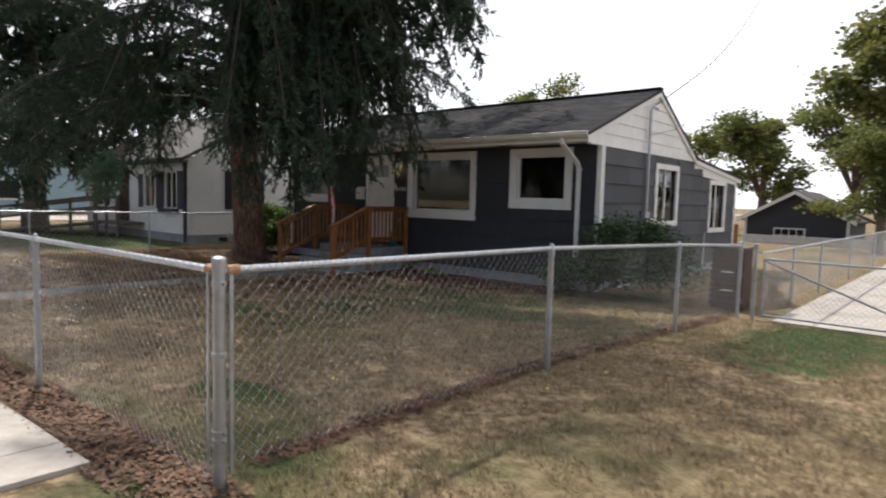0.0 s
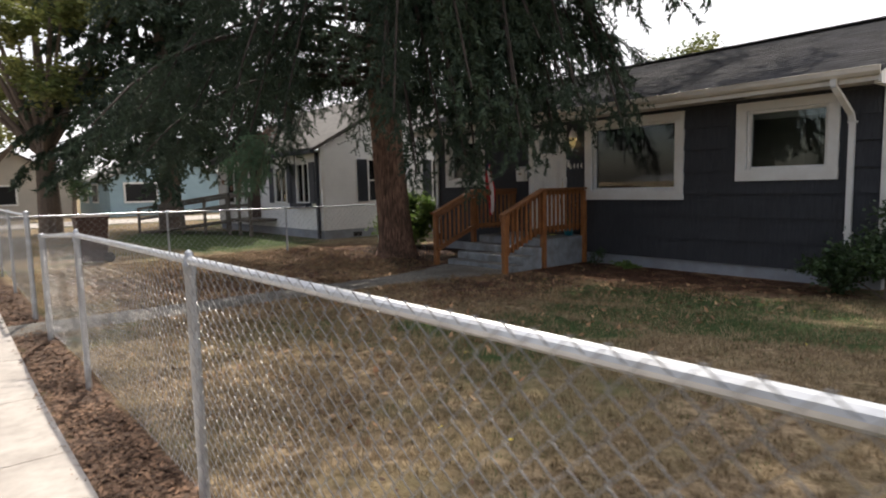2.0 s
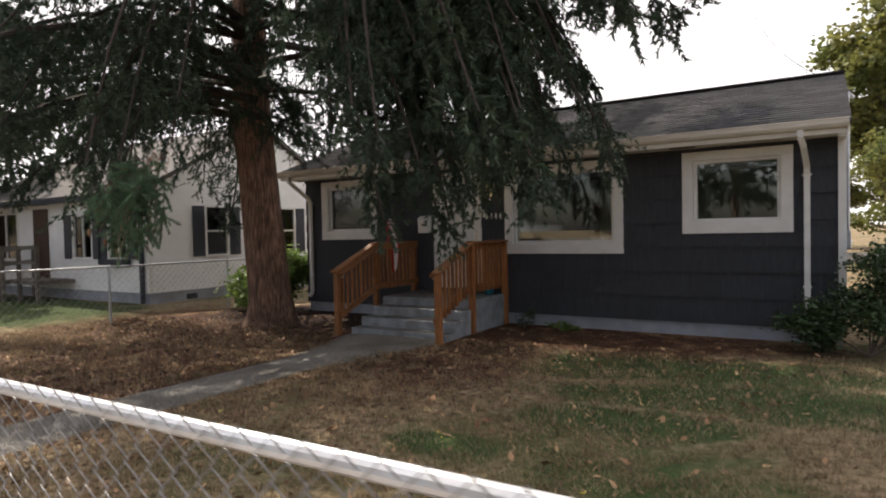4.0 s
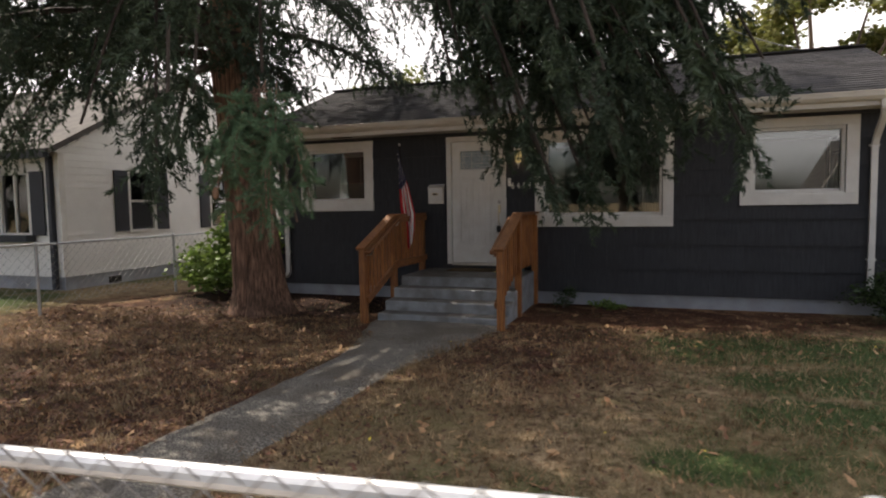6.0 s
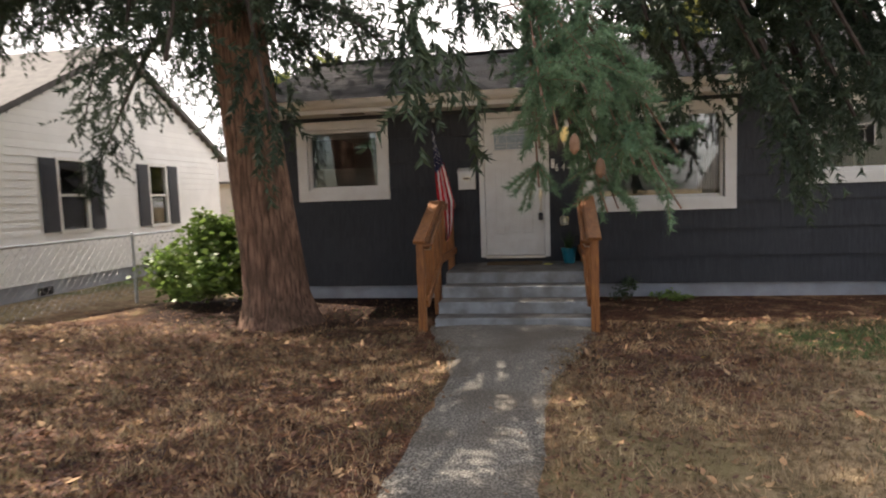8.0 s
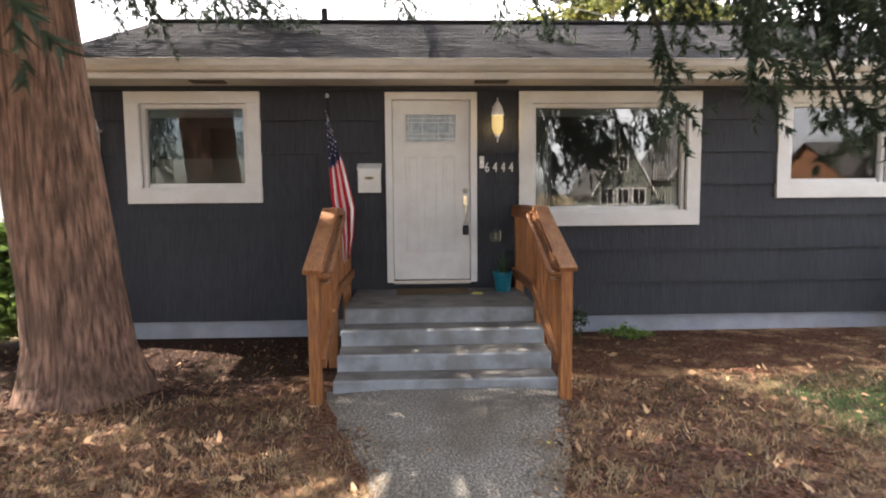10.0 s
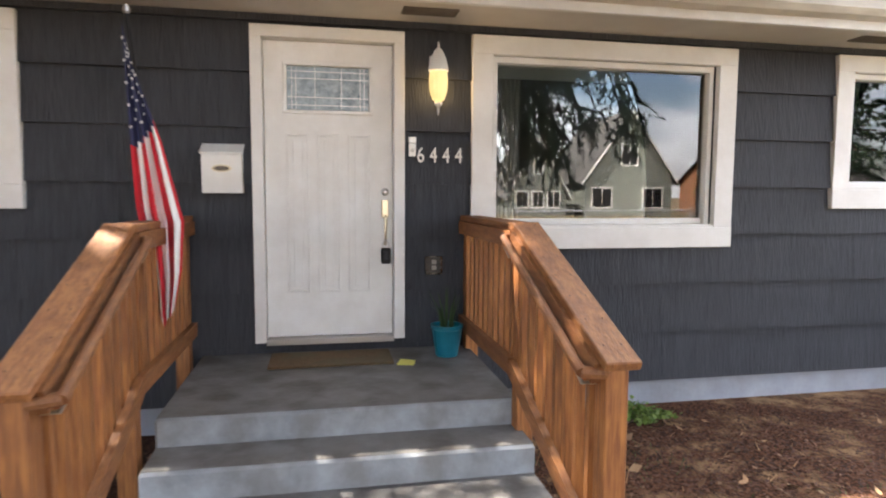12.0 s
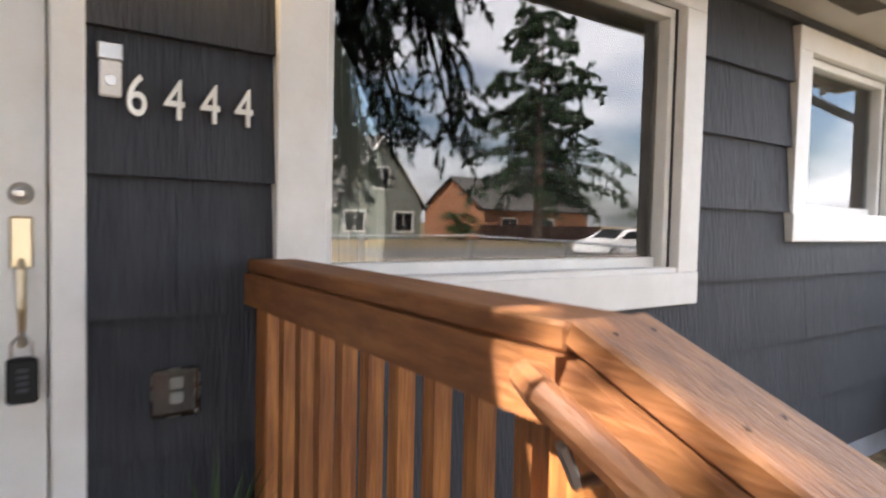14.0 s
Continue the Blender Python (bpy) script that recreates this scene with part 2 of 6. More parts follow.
_l.new(_g.outputs["BSDF"], _x.inputs[2])
_l.new(_x.outputs["Shader"], _n["Material Output"].inputs["Surface"])

M_LEADED = mat("leaded_glass", (0.30, 0.36, 0.38), 0.08, (0.16, 0.20, 0.22), 20, bump=0.8, bump_scale=45, spec=1.0)
M_LAMP = bpy.data.materials.new("lit_lamp_glass")
M_LAMP.use_nodes = True
_b = M_LAMP.node_tree.nodes["Principled BSDF"]
_b.inputs["Base Color"].default_value = (0.8, 0.7, 0.4, 1)
_b.inputs["Emission Color"].default_value = (1.0, 0.72, 0.25, 1)
_b.inputs["Emission Strength"].default_value = 0.13


# ---- building helpers ----
ORIGIN = {}


def thing(name, place=(0, 0, 0), label="", category="", group="", kind=""):
    ob = new(name)
    ob.location = place
    ob.empty_display_size = 0.1
    ORIGIN[ob] = Vector(place)
    return tagged(ob, label, category, group, kind)


def finish(bm, name):
    bmesh.ops.recalc_face_normals(bm, faces=bm.faces[:])
    me = bpy.data.meshes.new(name)
    bm.to_mesh(me)
    bm.free()
    return me


def part(name, bm, material, parent=None, label="", category="", kind="", group="", smooth=False):
    """One mesh object; bm is in world metres."""
    origin = ORIGIN.get(parent, Vector())
    if origin.length:
        bmesh.ops.translate(bm, verts=bm.verts[:], vec=-origin)
    me = finish(bm, name)
    me.materials.append(material)
    if smooth:
        me.shade_smooth()
    ob = new(name, me)
    ob.parent = parent
    ORIGIN[ob] = origin
    return tagged(ob, label, category, group, kind)


def solid(name, bm, material, label="", category="", kind="", group="", smooth=False):
    """A thing that is one mesh, with its origin at its base."""
    lo = Vector([min(v.co[i] for v in bm.verts) for i in range(3)])
    hi = Vector([max(v.co[i] for v in bm.verts) for i in range(3)])
    base = Vector(((lo.x + hi.x) / 2, (lo.y + hi.y) / 2, lo.z))
    bmesh.ops.translate(bm, verts=bm.verts[:], vec=-base)
    me = finish(bm, name)
    me.materials.append(material)
    if smooth:
        me.shade_smooth()
    ob = new(name, me)
    ob.location = base
    ORIGIN[ob] = base
    return tagged(ob, label, category, group, kind)


def raw(name, verts, faces, material, parent=None, label="", category="", kind="", group="", smooth=False):
    me = bpy.data.meshes.new(name)
    v = np.asarray(verts, dtype=np.float32).reshape(-1, 3)
    o = ORIGIN.get(parent, Vector())
    v = v - np.array(o[:], dtype=np.float32)
    f = np.asarray(faces, dtype=np.int32)
    k = f.shape[1]
    me.vertices.add(len(v))
    me.vertices.foreach_set("co", v.ravel())
    me.loops.add(f.size)
    me.loops.foreach_set("vertex_index", f.ravel())
    me.polygons.add(len(f))
    me.polygons.foreach_set("loop_start", np.arange(0, f.size, k, dtype=np.int32))
    me.update(calc_edges=True)
    me.materials.append(material)
    if smooth:
        me.shade_smooth()
    ob = new(name, me)
    ob.parent = parent
    return tagged(ob, label, category, group, kind)


def box(bm, x0, x1, y0, y1, z0, z1, bevel=0.0):
    vs = [bm.verts.new((x, y, z)) for z in (z0, z1) for x, y in ((x0, y0), (x1, y0), (x1, y1), (x0, y1))]
    fs = [bm.faces.new([vs[i] for i in q]) for q in ((3, 2, 1, 0), (4, 5, 6, 7), (0, 1, 5, 4), (1, 2, 6, 5), (2, 3, 7, 6), (3, 0, 4, 7))]
    if bevel:
        es = list({e for f in fs for e in f.edges})
        bmesh.ops.bevel(bm, geom=es, offset=bevel, segments=1, affect="EDGES")
    return bm


def boxes(*rows, bevel=0.0):
    bm = bmesh.new()
    for r in rows:
        box(bm, *r, bevel=bevel)
    return bm


def beam(bm, a, b, w, h, up=(0, 0, 1), ends=(0, 0)):
    """A square beam from a to b, w wide and h high (h along up)."""
    a, b, up = Vector(a), Vector(b), Vector(up)
    d = (b - a).normalized()
    s = d.cross(up).normalized()
    u = s.cross(d).normalized()
    q = [(-w / 2, -h / 2), (w / 2, -h / 2), (w / 2, h / 2), (-w / 2, h / 2)]
    va = [bm.verts.new(a + s * x + u * y) for x, y in q]
    vb = [bm.verts.new(b + s * x + u * y) for x, y in q]
    for i in range(4):
        bm.faces.new((va[i], va[(i + 1) % 4], vb[(i + 1) % 4], vb[i]))
    bm.faces.new(va[::-1])
    bm.faces.new(vb)
    return bm


def tube(bm, pts, radii, seg=8, caps=True):
    pts = [Vector(p) for p in pts]
    if not hasattr(radii, "__len__"):
        radii = [radii] * len(pts)
    rings = []
    side = None
    for i, p in enumerate(pts):
        d = (pts[min(i + 1, len(pts) - 1)] - pts[max(i - 1, 0)]).normalized()
        if side is None:
            side = d.cross(Vector((0, 0, 1)))
            if side.length < 0.1:
                side = d.cross(Vector((1, 0, 0)))
        side = (side - d * side.dot(d)).normalized()
        up = d.cross(side)
        rings.append([bm.verts.new(p + (side * math.cos(k * 2 * math.pi / seg) + up * math.sin(k * 2 * math.pi / seg)) * radii[i]) for k in range(seg)])
    for a, b in zip(rings, rings[1:]):
        for k in range(seg):
            bm.faces.new((a[k], a[(k + 1) % seg], b[(k + 1) % seg], b[k]))
    if caps:
        bm.faces.new(rings[0][::-1])
        bm.faces.new(rings[-1])
    return bm


def lathe(bm, x, y, profile, seg=16):
    rings = [[bm.verts.new((x + r * math.cos(k * 2 * math.pi / seg), y + r * math.sin(k * 2 * math.pi / seg), z)) for k in range(seg)] for r, z in profile]
    for a, b in zip(rings, rings[1:]):
        for k in range(seg):
            bm.faces.new((a[k], a[(k + 1) % seg], b[(k + 1) % seg], b[k]))
    bm.faces.new(rings[0][::-1])
    bm.faces.new(rings[-1])
    return bm


def prism(bm, outline, axis, a, b):
    """Extrude an outline of pairs along an axis: 'x' (pairs are y, z), 'y' (pairs are x, z)."""
    def at(p, v):
        return (v, p[0], p[1]) if axis == "x" else (p[0], v, p[1])
    va = [bm.verts.new(at(p, a)) for p in outline]
    vb = [bm.verts.new(at(p, b)) for p in outline]
    n = len(outline)
    for i in range(n):
        bm.faces.new((va[i], va[(i + 1) % n], vb[(i + 1) % n], vb[i]))
    bm.faces.new(va[::-1])
    bm.faces.new(vb)
    return bm


def smooth01(a, b, x):
    t = np.clip((x - a) / (b - a), 0, 1)
    return t * t * (3 - 2 * t)


def ground_z(x, y):
    z = -0.03 + 0.30 * smooth01(-9.5, -1.5, x) * (1 - smooth01(4.5, 12.0, y))
    return z


rng = np.random.default_rng(7)


# ---- ground ----
GREENS = ((-7.2, 8.7, 2.1, 0.8), (-6.0, 7.4, 1.7, 0.7), (-7.2, 6.3, 1.0, 0.4), (-1.5, 8.5, 0.8, 2.0), (-8.5, 8.1, 0.9, 0.4), (-8.3, 5.2, 0.5, 0.3), (-4.2, 2.9, 0.6, 0.22), (-7.4, 7.2, 1.0, 0.4))


def ground_material():
    m = bpy.data.materials.new("lawn_ground")
    m.use_nodes = True
    n, l = m.node_tree.nodes, m.node_tree.links
    b = n["Principled BSDF"]
    b.inputs["Roughness"].default_value = 0.95
    b.inputs["Specular IOR Level"].default_value = 0.15
    tc = n.new("ShaderNodeTexCoord")

    def noise_ramp(scale, lo, hi, detail=5, vec=None):
        z = n.new("ShaderNodeTexNoise")
        z.inputs["Scale"].default_value, z.inputs["Detail"].default_value = scale, detail
        z.inputs["Roughness"].default_value = 0.65
        l.new(vec or tc.outputs["Object"], z.inputs["Vector"])
        r = n.new("ShaderNodeValToRGB")
        r.color_ramp.elements[0].position, r.color_ramp.elements[1].position = lo, hi
        l.new(z.outputs["Fac"], r.inputs["Fac"])
        return r.outputs["Color"]

    def mix(f, a, c):
        x = n.new("ShaderNodeMixRGB")
        for s, v in (("Fac", f), ("Color1", a), ("Color2", c)):
            if isinstance(v, tuple):
                x.inputs[s].default_value = v
            else:
                l.new(v, x.inputs[s])
        return x.outputs["Color"]

    def soft(cx, cy, rx, ry, edge=0.5):
        """A soft-edged oval patch."""
        mp = n.new("ShaderNodeMapping")
        mp.vector_type = "TEXTURE"
        mp.inputs["Location"].default_value = (cx, cy, 0)
        mp.inputs["Scale"].default_value = (rx, ry, 1000)
        l.new(tc.outputs["Object"], mp.inputs["Vector"])
        wob = n.new("ShaderNodeTexNoise")
        wob.inputs["Scale"].default_value, wob.inputs["Detail"].default_value = 1.6, 6
        l.new(tc.outputs["Object"], wob.inputs["Vector"])
        ln = n.new("ShaderNodeVectorMath")
        ln.operation = "LENGTH"
        l.new(mp.outputs["Vector"], ln.inputs[0])
        ad = n.new("ShaderNodeMath")
        ad.operation = "ADD"
        l.new(ln.outputs["Value"], ad.inputs[0])
        mu = n.new("ShaderNodeMath")
        mu.operation = "MULTIPLY"
        mu.inputs[1].default_value = 1.3
        l.new(wob.outputs["Fac"], mu.inputs[0])
        l.new(mu.outputs["Value"], ad.inputs[1])
        mr = n.new("ShaderNodeMapRange")
        mr.inputs["From Min"].default_value, mr.inputs["From Max"].default_value = 1.65 + edge * 0.3, 1.65 - edge * 0.3
        l.new(ad.outputs["Value"], mr.inputs["Value"])
        return mr.outputs["Result"]

    straw = mix(noise_ramp(11, 0.40, 0.60), (0.12, 0.080, 0.045, 1), (0.34, 0.255, 0.16, 1))
    straw = mix(noise_ramp(0.8, 0.46, 0.72), straw, (0.19, 0.155, 0.08, 1))
    green = mix(noise_ramp(25, 0.35, 0.65), (0.035, 0.060, 0.020, 1), (0.075, 0.10, 0.035, 1))
    col = mix(noise_ramp(0.33, 0.52, 0.66), straw, green)
    for p in (*GREENS, (-24.0, 8.0, 6.0, 2.5)):
        col = mix(soft(*p), col, green)
    chips = mix(noise_ramp(38, 0.42, 0.6, 3), (0.040, 0.018, 0.011, 1), (0.16, 0.075, 0.042, 1))
    chips = mix(noise_ramp(2.6, 0.50, 0.66), chips, (0.34, 0.215, 0.115, 1))
    for p in ((-15.0, 8.6, 3.6, 3.0), (-13.6, 10.6, 3.0, 1.6), (-9.0, 10.3, 3.2, 1.2), (-10.1, 8.2, 1.2, 1.8), (-13.8, 5.4, 2.6, 2.6)):
        col = mix(soft(*p, 0.9), col, chips)
    soil = mix(noise_ramp(50, 0.4, 0.6, 3), (0.045, 0.028, 0.02, 1), (0.14, 0.085, 0.055, 1))
    col = mix(soft(-9.0, 1.86, 9.0, 0.22, 0.6), col, soil)
    col = mix(soft(-2.98, 6.2, 0.13, 4.6, 0.7), col, soil)
    # dark mulch by the wall, with the fir's deep shade worked into its colour
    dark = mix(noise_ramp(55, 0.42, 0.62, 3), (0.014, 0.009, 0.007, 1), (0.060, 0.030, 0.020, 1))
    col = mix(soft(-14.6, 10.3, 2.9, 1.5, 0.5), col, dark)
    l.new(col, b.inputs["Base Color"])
    bz = n.new("ShaderNodeTexNoise")
    bz.inputs["Scale"].default_value, bz.inputs["Detail"].default_value = 45, 6
    l.new(tc.outputs["Object"], bz.inputs["Vector"])
    bp = n.new("ShaderNodeBump")
    bp.inputs["Strength"].default_value, bp.inputs["Distance"].default_value = 0.9, 0.03
    l.new(bz.outputs["Fac"], bp.inputs["Height"])
    l.new(bp.outputs["Normal"], b.inputs["Normal"])
    return m


M_GROUND = ground_material()
xs = np.concatenate([[-900, -300, -120, -60], np.arange(-34, 6.01, 0.4), [20, 60, 200, 900]])
ys = np.concatenate([[-900, -300, -90, -40], np.arange(-12, 22.01, 0.4), [30, 60, 200, 900]])
gx, gy = np.meshgrid(xs, ys)
gz = ground_z(gx, gy)
gv = np.stack([gx, gy, gz], -1).reshape(-1, 3)
w = len(xs)
ii = (np.arange(len(ys) - 1)[:, None] * w + np.arange(w - 1)[None, :]).ravel()
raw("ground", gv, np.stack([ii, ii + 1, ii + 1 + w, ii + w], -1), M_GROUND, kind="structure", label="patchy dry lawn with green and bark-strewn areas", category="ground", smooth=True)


def draped(name, outline_fn, x0, x1, step, lift, material, thick=0.06, **tags):
    """A slab along x that follows the ground: outline_fn(x) gives its two edges in y."""
    bm = bmesh.new()
    prev = None
    for x in np.arange(x0, x1 + step / 2, step):
        ya, yb = outline_fn(x)
        cols = []
        for y in np.linspace(ya, yb, 5):
            z = float(ground_z(x, y)) + lift
            cols.append((bm.verts.new((x, y, z)), bm.verts.new((x, y, z - thick))))
        if prev:
            for i in range(4):
                bm.faces.new((prev[i][0], cols[i][0], cols[i + 1][0], prev[i + 1][0]))
            for i in (0, 4):
                bm.faces.new((prev[i][0], prev[i][1], cols[i][1], cols[i][0]))
        else:
            first = cols
        prev = cols
    for c in (first, prev):
        for i in range(4):
            bm.faces.new((c[i][0], c[i + 1][0], c[i + 1][1], c[i][1]))
    return part(name, bm, material, **tags)


walk_y0, walk_y1 = -0.35, 1.62
sidewalk = thing("sidewalk", (-12, 0.6, 0.0), "pale weathered concrete sidewalk in square slabs", "pavement", kind="structure")
x = -46.0
while x < -3.6:
    w_ = min(1.5, -3.55 - x)
    draped("slab", lambda q: (walk_y0, walk_y1), x + 0.006, x + w_ - 0.006, (w_ - 0.012) / 2, 0.028, M_WALK, parent=sidewalk)
    x += 1.5
draped("road", lambda q: (-13.0, -4.0), -200, 200, 4.0, 0.012, M_ROAD, thick=0.03, kind="structure", label="grey asphalt street", category="road")
draped("kerb", lambda q: (-4.0, -3.85), -200, 60, 2.0, 0.12, M_WALK, thick=0.14, kind="structure", label="concrete kerb", category="kerb")

bm = bmesh.new()
pl = [(-12.08, -11.2, 1.6), (-12.08, -11.22, 5.0), (-12.0, -11.15, 6.8), (-12.15, -10.9, 7.7), (-12.4, -10.7, 8.4), (-12.55, -10.62, 9.0)]
prev = None
rr = random.Random(4)
for a0, b0, y in [(np.interp(yy, [p[2] for p in pl], [p[0] for p in pl]), np.interp(yy, [p[2] for p in pl], [p[1] for p in pl]), yy) for yy in np.linspace(1.62, 9.12, 38)]:
    a0 += rr.uniform(-0.03, 0.03)
    b0 += rr.uniform(-0.03, 0.03)
    c = [bm.verts.new((x, y, float(ground_z(x, y)) + 0.03 - (0.03 if k in (0, 4) else 0))) for k, x in enumerate(np.linspace(a0, b0, 5))]
    if prev:
        for k in range(4):
            bm.faces.new((prev[k], prev[k + 1], c[k + 1], c[k]))
    prev = c
part("front_path", bm, M_PATH, kind="structure", label="worn exposed-aggregate concrete path with pale pebbles", category="path", smooth=True)
draped("driveway", lambda q: (10.3, 60.0), -2.35, 1.6, 0.79, 0.02, M_WALK, kind="structure", label="pale cracked concrete driveway", category="driveway")

# ---- dark house: shell ----
FX0, FX1, FY, BY = -15.50, -5.60, 11.14, 16.2
EAVE_Z, RIDGE_Y, RIDGE_Z = 2.93, 13.62, 4.15
OPEN = {"small": (-14.86, -13.66, 1.66, 2.62), "door": (-12.11, -11.17, 0.58, 2.66), "big": (-10.50, -8.72, 1.38, 2.62), "right": (-7.50, -6.33, 1.66, 2.62)}


def minus(rect, holes):
    """Cut holes (x0, x1, z0, z1) out of a rectangle; gives the pieces left."""
    out = [rect]
    for h in holes:
        nxt = []
        for r in out:
            if h[0] >= r[1] or h[1] <= r[0] or h[2] >= r[3] or h[3] <= r[2]:
                nxt.append(r)
                continue
            xa, xb = max(r[0], h[0]), min(r[1], h[1])
            if r[0] < xa:
                nxt.append((r[0], xa, r[2], r[3]))
            if xb < r[1]:
                nxt.append((xb, r[1], r[2], r[3]))
            if r[2] < h[2]:
                nxt.append((xa, xb, r[2], h[2]))
            if h[3] < r[3]:
                nxt.append((xa, xb, h[3], r[3]))
        out = nxt
    return out


bm = bmesh.new()
for a, b, c, d in minus((FX0, FX1, 0.2, 2.95), list(OPEN.values())):
    box(bm, a, b, FY, FY + 0.14, c, d)
wall_front = part("wall_front", bm, M_SIDING, kind="structure", label="charcoal wall clad in wide shakes", category="wall")
S1, S2 = (13.62, 14.96, 1.20, 2.58), (17.15, 18.50, 0.98, 2.36)
AY = 19.42
bm = bmesh.new()
for a, b, c, d in minus((FY, AY, 0.2, 2.45), [(S1[0] + .1, S1[1] - .1, S1[2] + .1, 2.45), (S2[0] + .1, S2[1] - .1, S2[2] + .1, S2[3] - .1)]):
    box(bm, FX1 - 0.14, FX1, a, b, c, d)
box(bm, FX1 - 0.14, FX1, FY, S1[0] + .1, 2.45, 2.75)
box(bm, FX1 - 0.14, FX1, S1[1] - .1, 16.0, 2.45, 2.75)
box(bm, FX1 - 0.14, FX1, S1[0] + .1, S1[1] - .1, S1[3] - .1, 2.75)
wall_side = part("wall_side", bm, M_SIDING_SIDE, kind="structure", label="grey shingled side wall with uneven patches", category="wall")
part("wall_back", boxes((FX0, FX1, AY - 0.14, AY, 0.0, 2.3), (FX0, FX0 + 0.14, FY + .14, AY - .14, 0.0, 2.9), (FX0 + .14, FX1 - .14, 16.0, 16.14, 0.3, 2.75)), M_SIDING, kind="structure", label="charcoal rear walls", category="wall")
bm = boxes((FX0 + 0.02, FX1 - 0.02, FY + 0.02, AY - 0.02, -0.35, 0.22))
part("foundation", bm, M_FOUND, kind="structure", label="blue-grey painted concrete foundation", category="foundation")
part("room_floor", boxes((FX0 + .14, FX1 - .14, FY + .14, 16.0, 0.22, 0.55)), M_DARKWOOD, kind="structure", label="dark wooden floor inside", category="floor")
part("ceiling", boxes((FX0 + .14, FX1 - .14, FY + .14, 16.0, 2.76, 2.80)), M_INSIDE, kind="structure", label="plain painted ceiling inside", category="ceiling")
part("wall_inside", boxes((FX0 + .15, FX1 - .15, 15.0, 15.08, 0.55, 2.76), (-12.9, -12.8, FY + .14, 15.0, 0.55, 2.76), (-8.2, -8.1, FY + .14, 15.0, 0.55, 2.76)), M_INSIDE, kind="structure", label="plain painted walls inside", category="wall")

# gable of white boards
bm = bmesh.new()
slope = (RIDGE_Z - EAVE_Z) / (RIDGE_Y - 10.55)
zt = lambda y: min(RIDGE_Z - slope * abs(y - RIDGE_Y), 9)
brk_y, brk_z = 16.02, 2.86
end_y, end_z = 19.75, 2.52


def rake(y):
    if y < RIDGE_Y:
        return RIDGE_Z + (y - RIDGE_Y) * slope
    if y < brk_y:
        return RIDGE_Z + (y - RIDGE_Y) * (brk_z - RIDGE_Z) / (brk_y - RIDGE_Y)
    return brk_z + (y - brk_y) * (end_z - brk_z) / (end_y - brk_y)


gable = thing("gable_boards", (FX1, 13.6, 2.75), "white painted gable of wide horizontal boards", "gable", kind="structure")
z0 = 2.75
while z0 < RIDGE_Z - 0.12:
    z1 = min(z0 + 0.24, RIDGE_Z - 0.06)
    ya = RIDGE_Y - (RIDGE_Z - z1 - 0.04) / slope
    sb = (RIDGE_Z - brk_z) / (brk_y - RIDGE_Y)
    yb = RIDGE_Y + (RIDGE_Z - z1 - 0.04) / sb
    yc = RIDGE_Y - (RIDGE_Z - z0 - 0.04) / slope
    yd = RIDGE_Y + (RIDGE_Z - z0 - 0.04) / sb
    bm = bmesh.new()
    lowy = max(yc, 10.62)
    v = [(FX1 + 0.03, lowy, z0), (FX1 + 0.03, yd, z0), (FX1 + 0.008, yb, z1), (FX1 + 0.008, max(ya, 10.62), z1)]
    f = [bm.verts.new(p) for p in v] + [bm.verts.new((FX1 - 0.06, p[1], p[2])) for p in v]
    for q in ((0, 1, 2, 3), (7, 6, 5, 4), (0, 4, 5, 1), (1, 5, 6, 2), (2, 6, 7, 3), (3, 7, 4, 0)):
        bm.faces.new([f[i] for i in q])
    part("board", bm, M_TRIM, gable)
    z0 = z1
bm = bmesh.new()
prism(bm, [(16.0, 2.45), (AY, 2.30), (AY, 2.47), (brk_y, 2.80)], "x", FX1 - 0.06, FX1 + 0.02)
part("board", bm, M_TRIM, gable)
bm = bmesh.new()
for a, b in (((10.50, rake(10.50)), (RIDGE_Y, rake(RIDGE_Y))), ((RIDGE_Y, rake(RIDGE_Y)), (brk_y, brk_z)), ((brk_y, brk_z), (end_y, end_z))):
    d = Vector((0, b[0] - a[0], b[1] - a[1])).normalized()
    prism(bm, [(a[0], a[1] - 0.16), (b[0], b[1] - 0.16), (b[0], b[1] - 0.02), (a[0], a[1] - 0.02)], "x", FX1 + 0.03, FX1 + 0.06)
part("rake_board", bm, M_TRIM, kind="structure", label="white rake boards under the roof edge", category="trim")

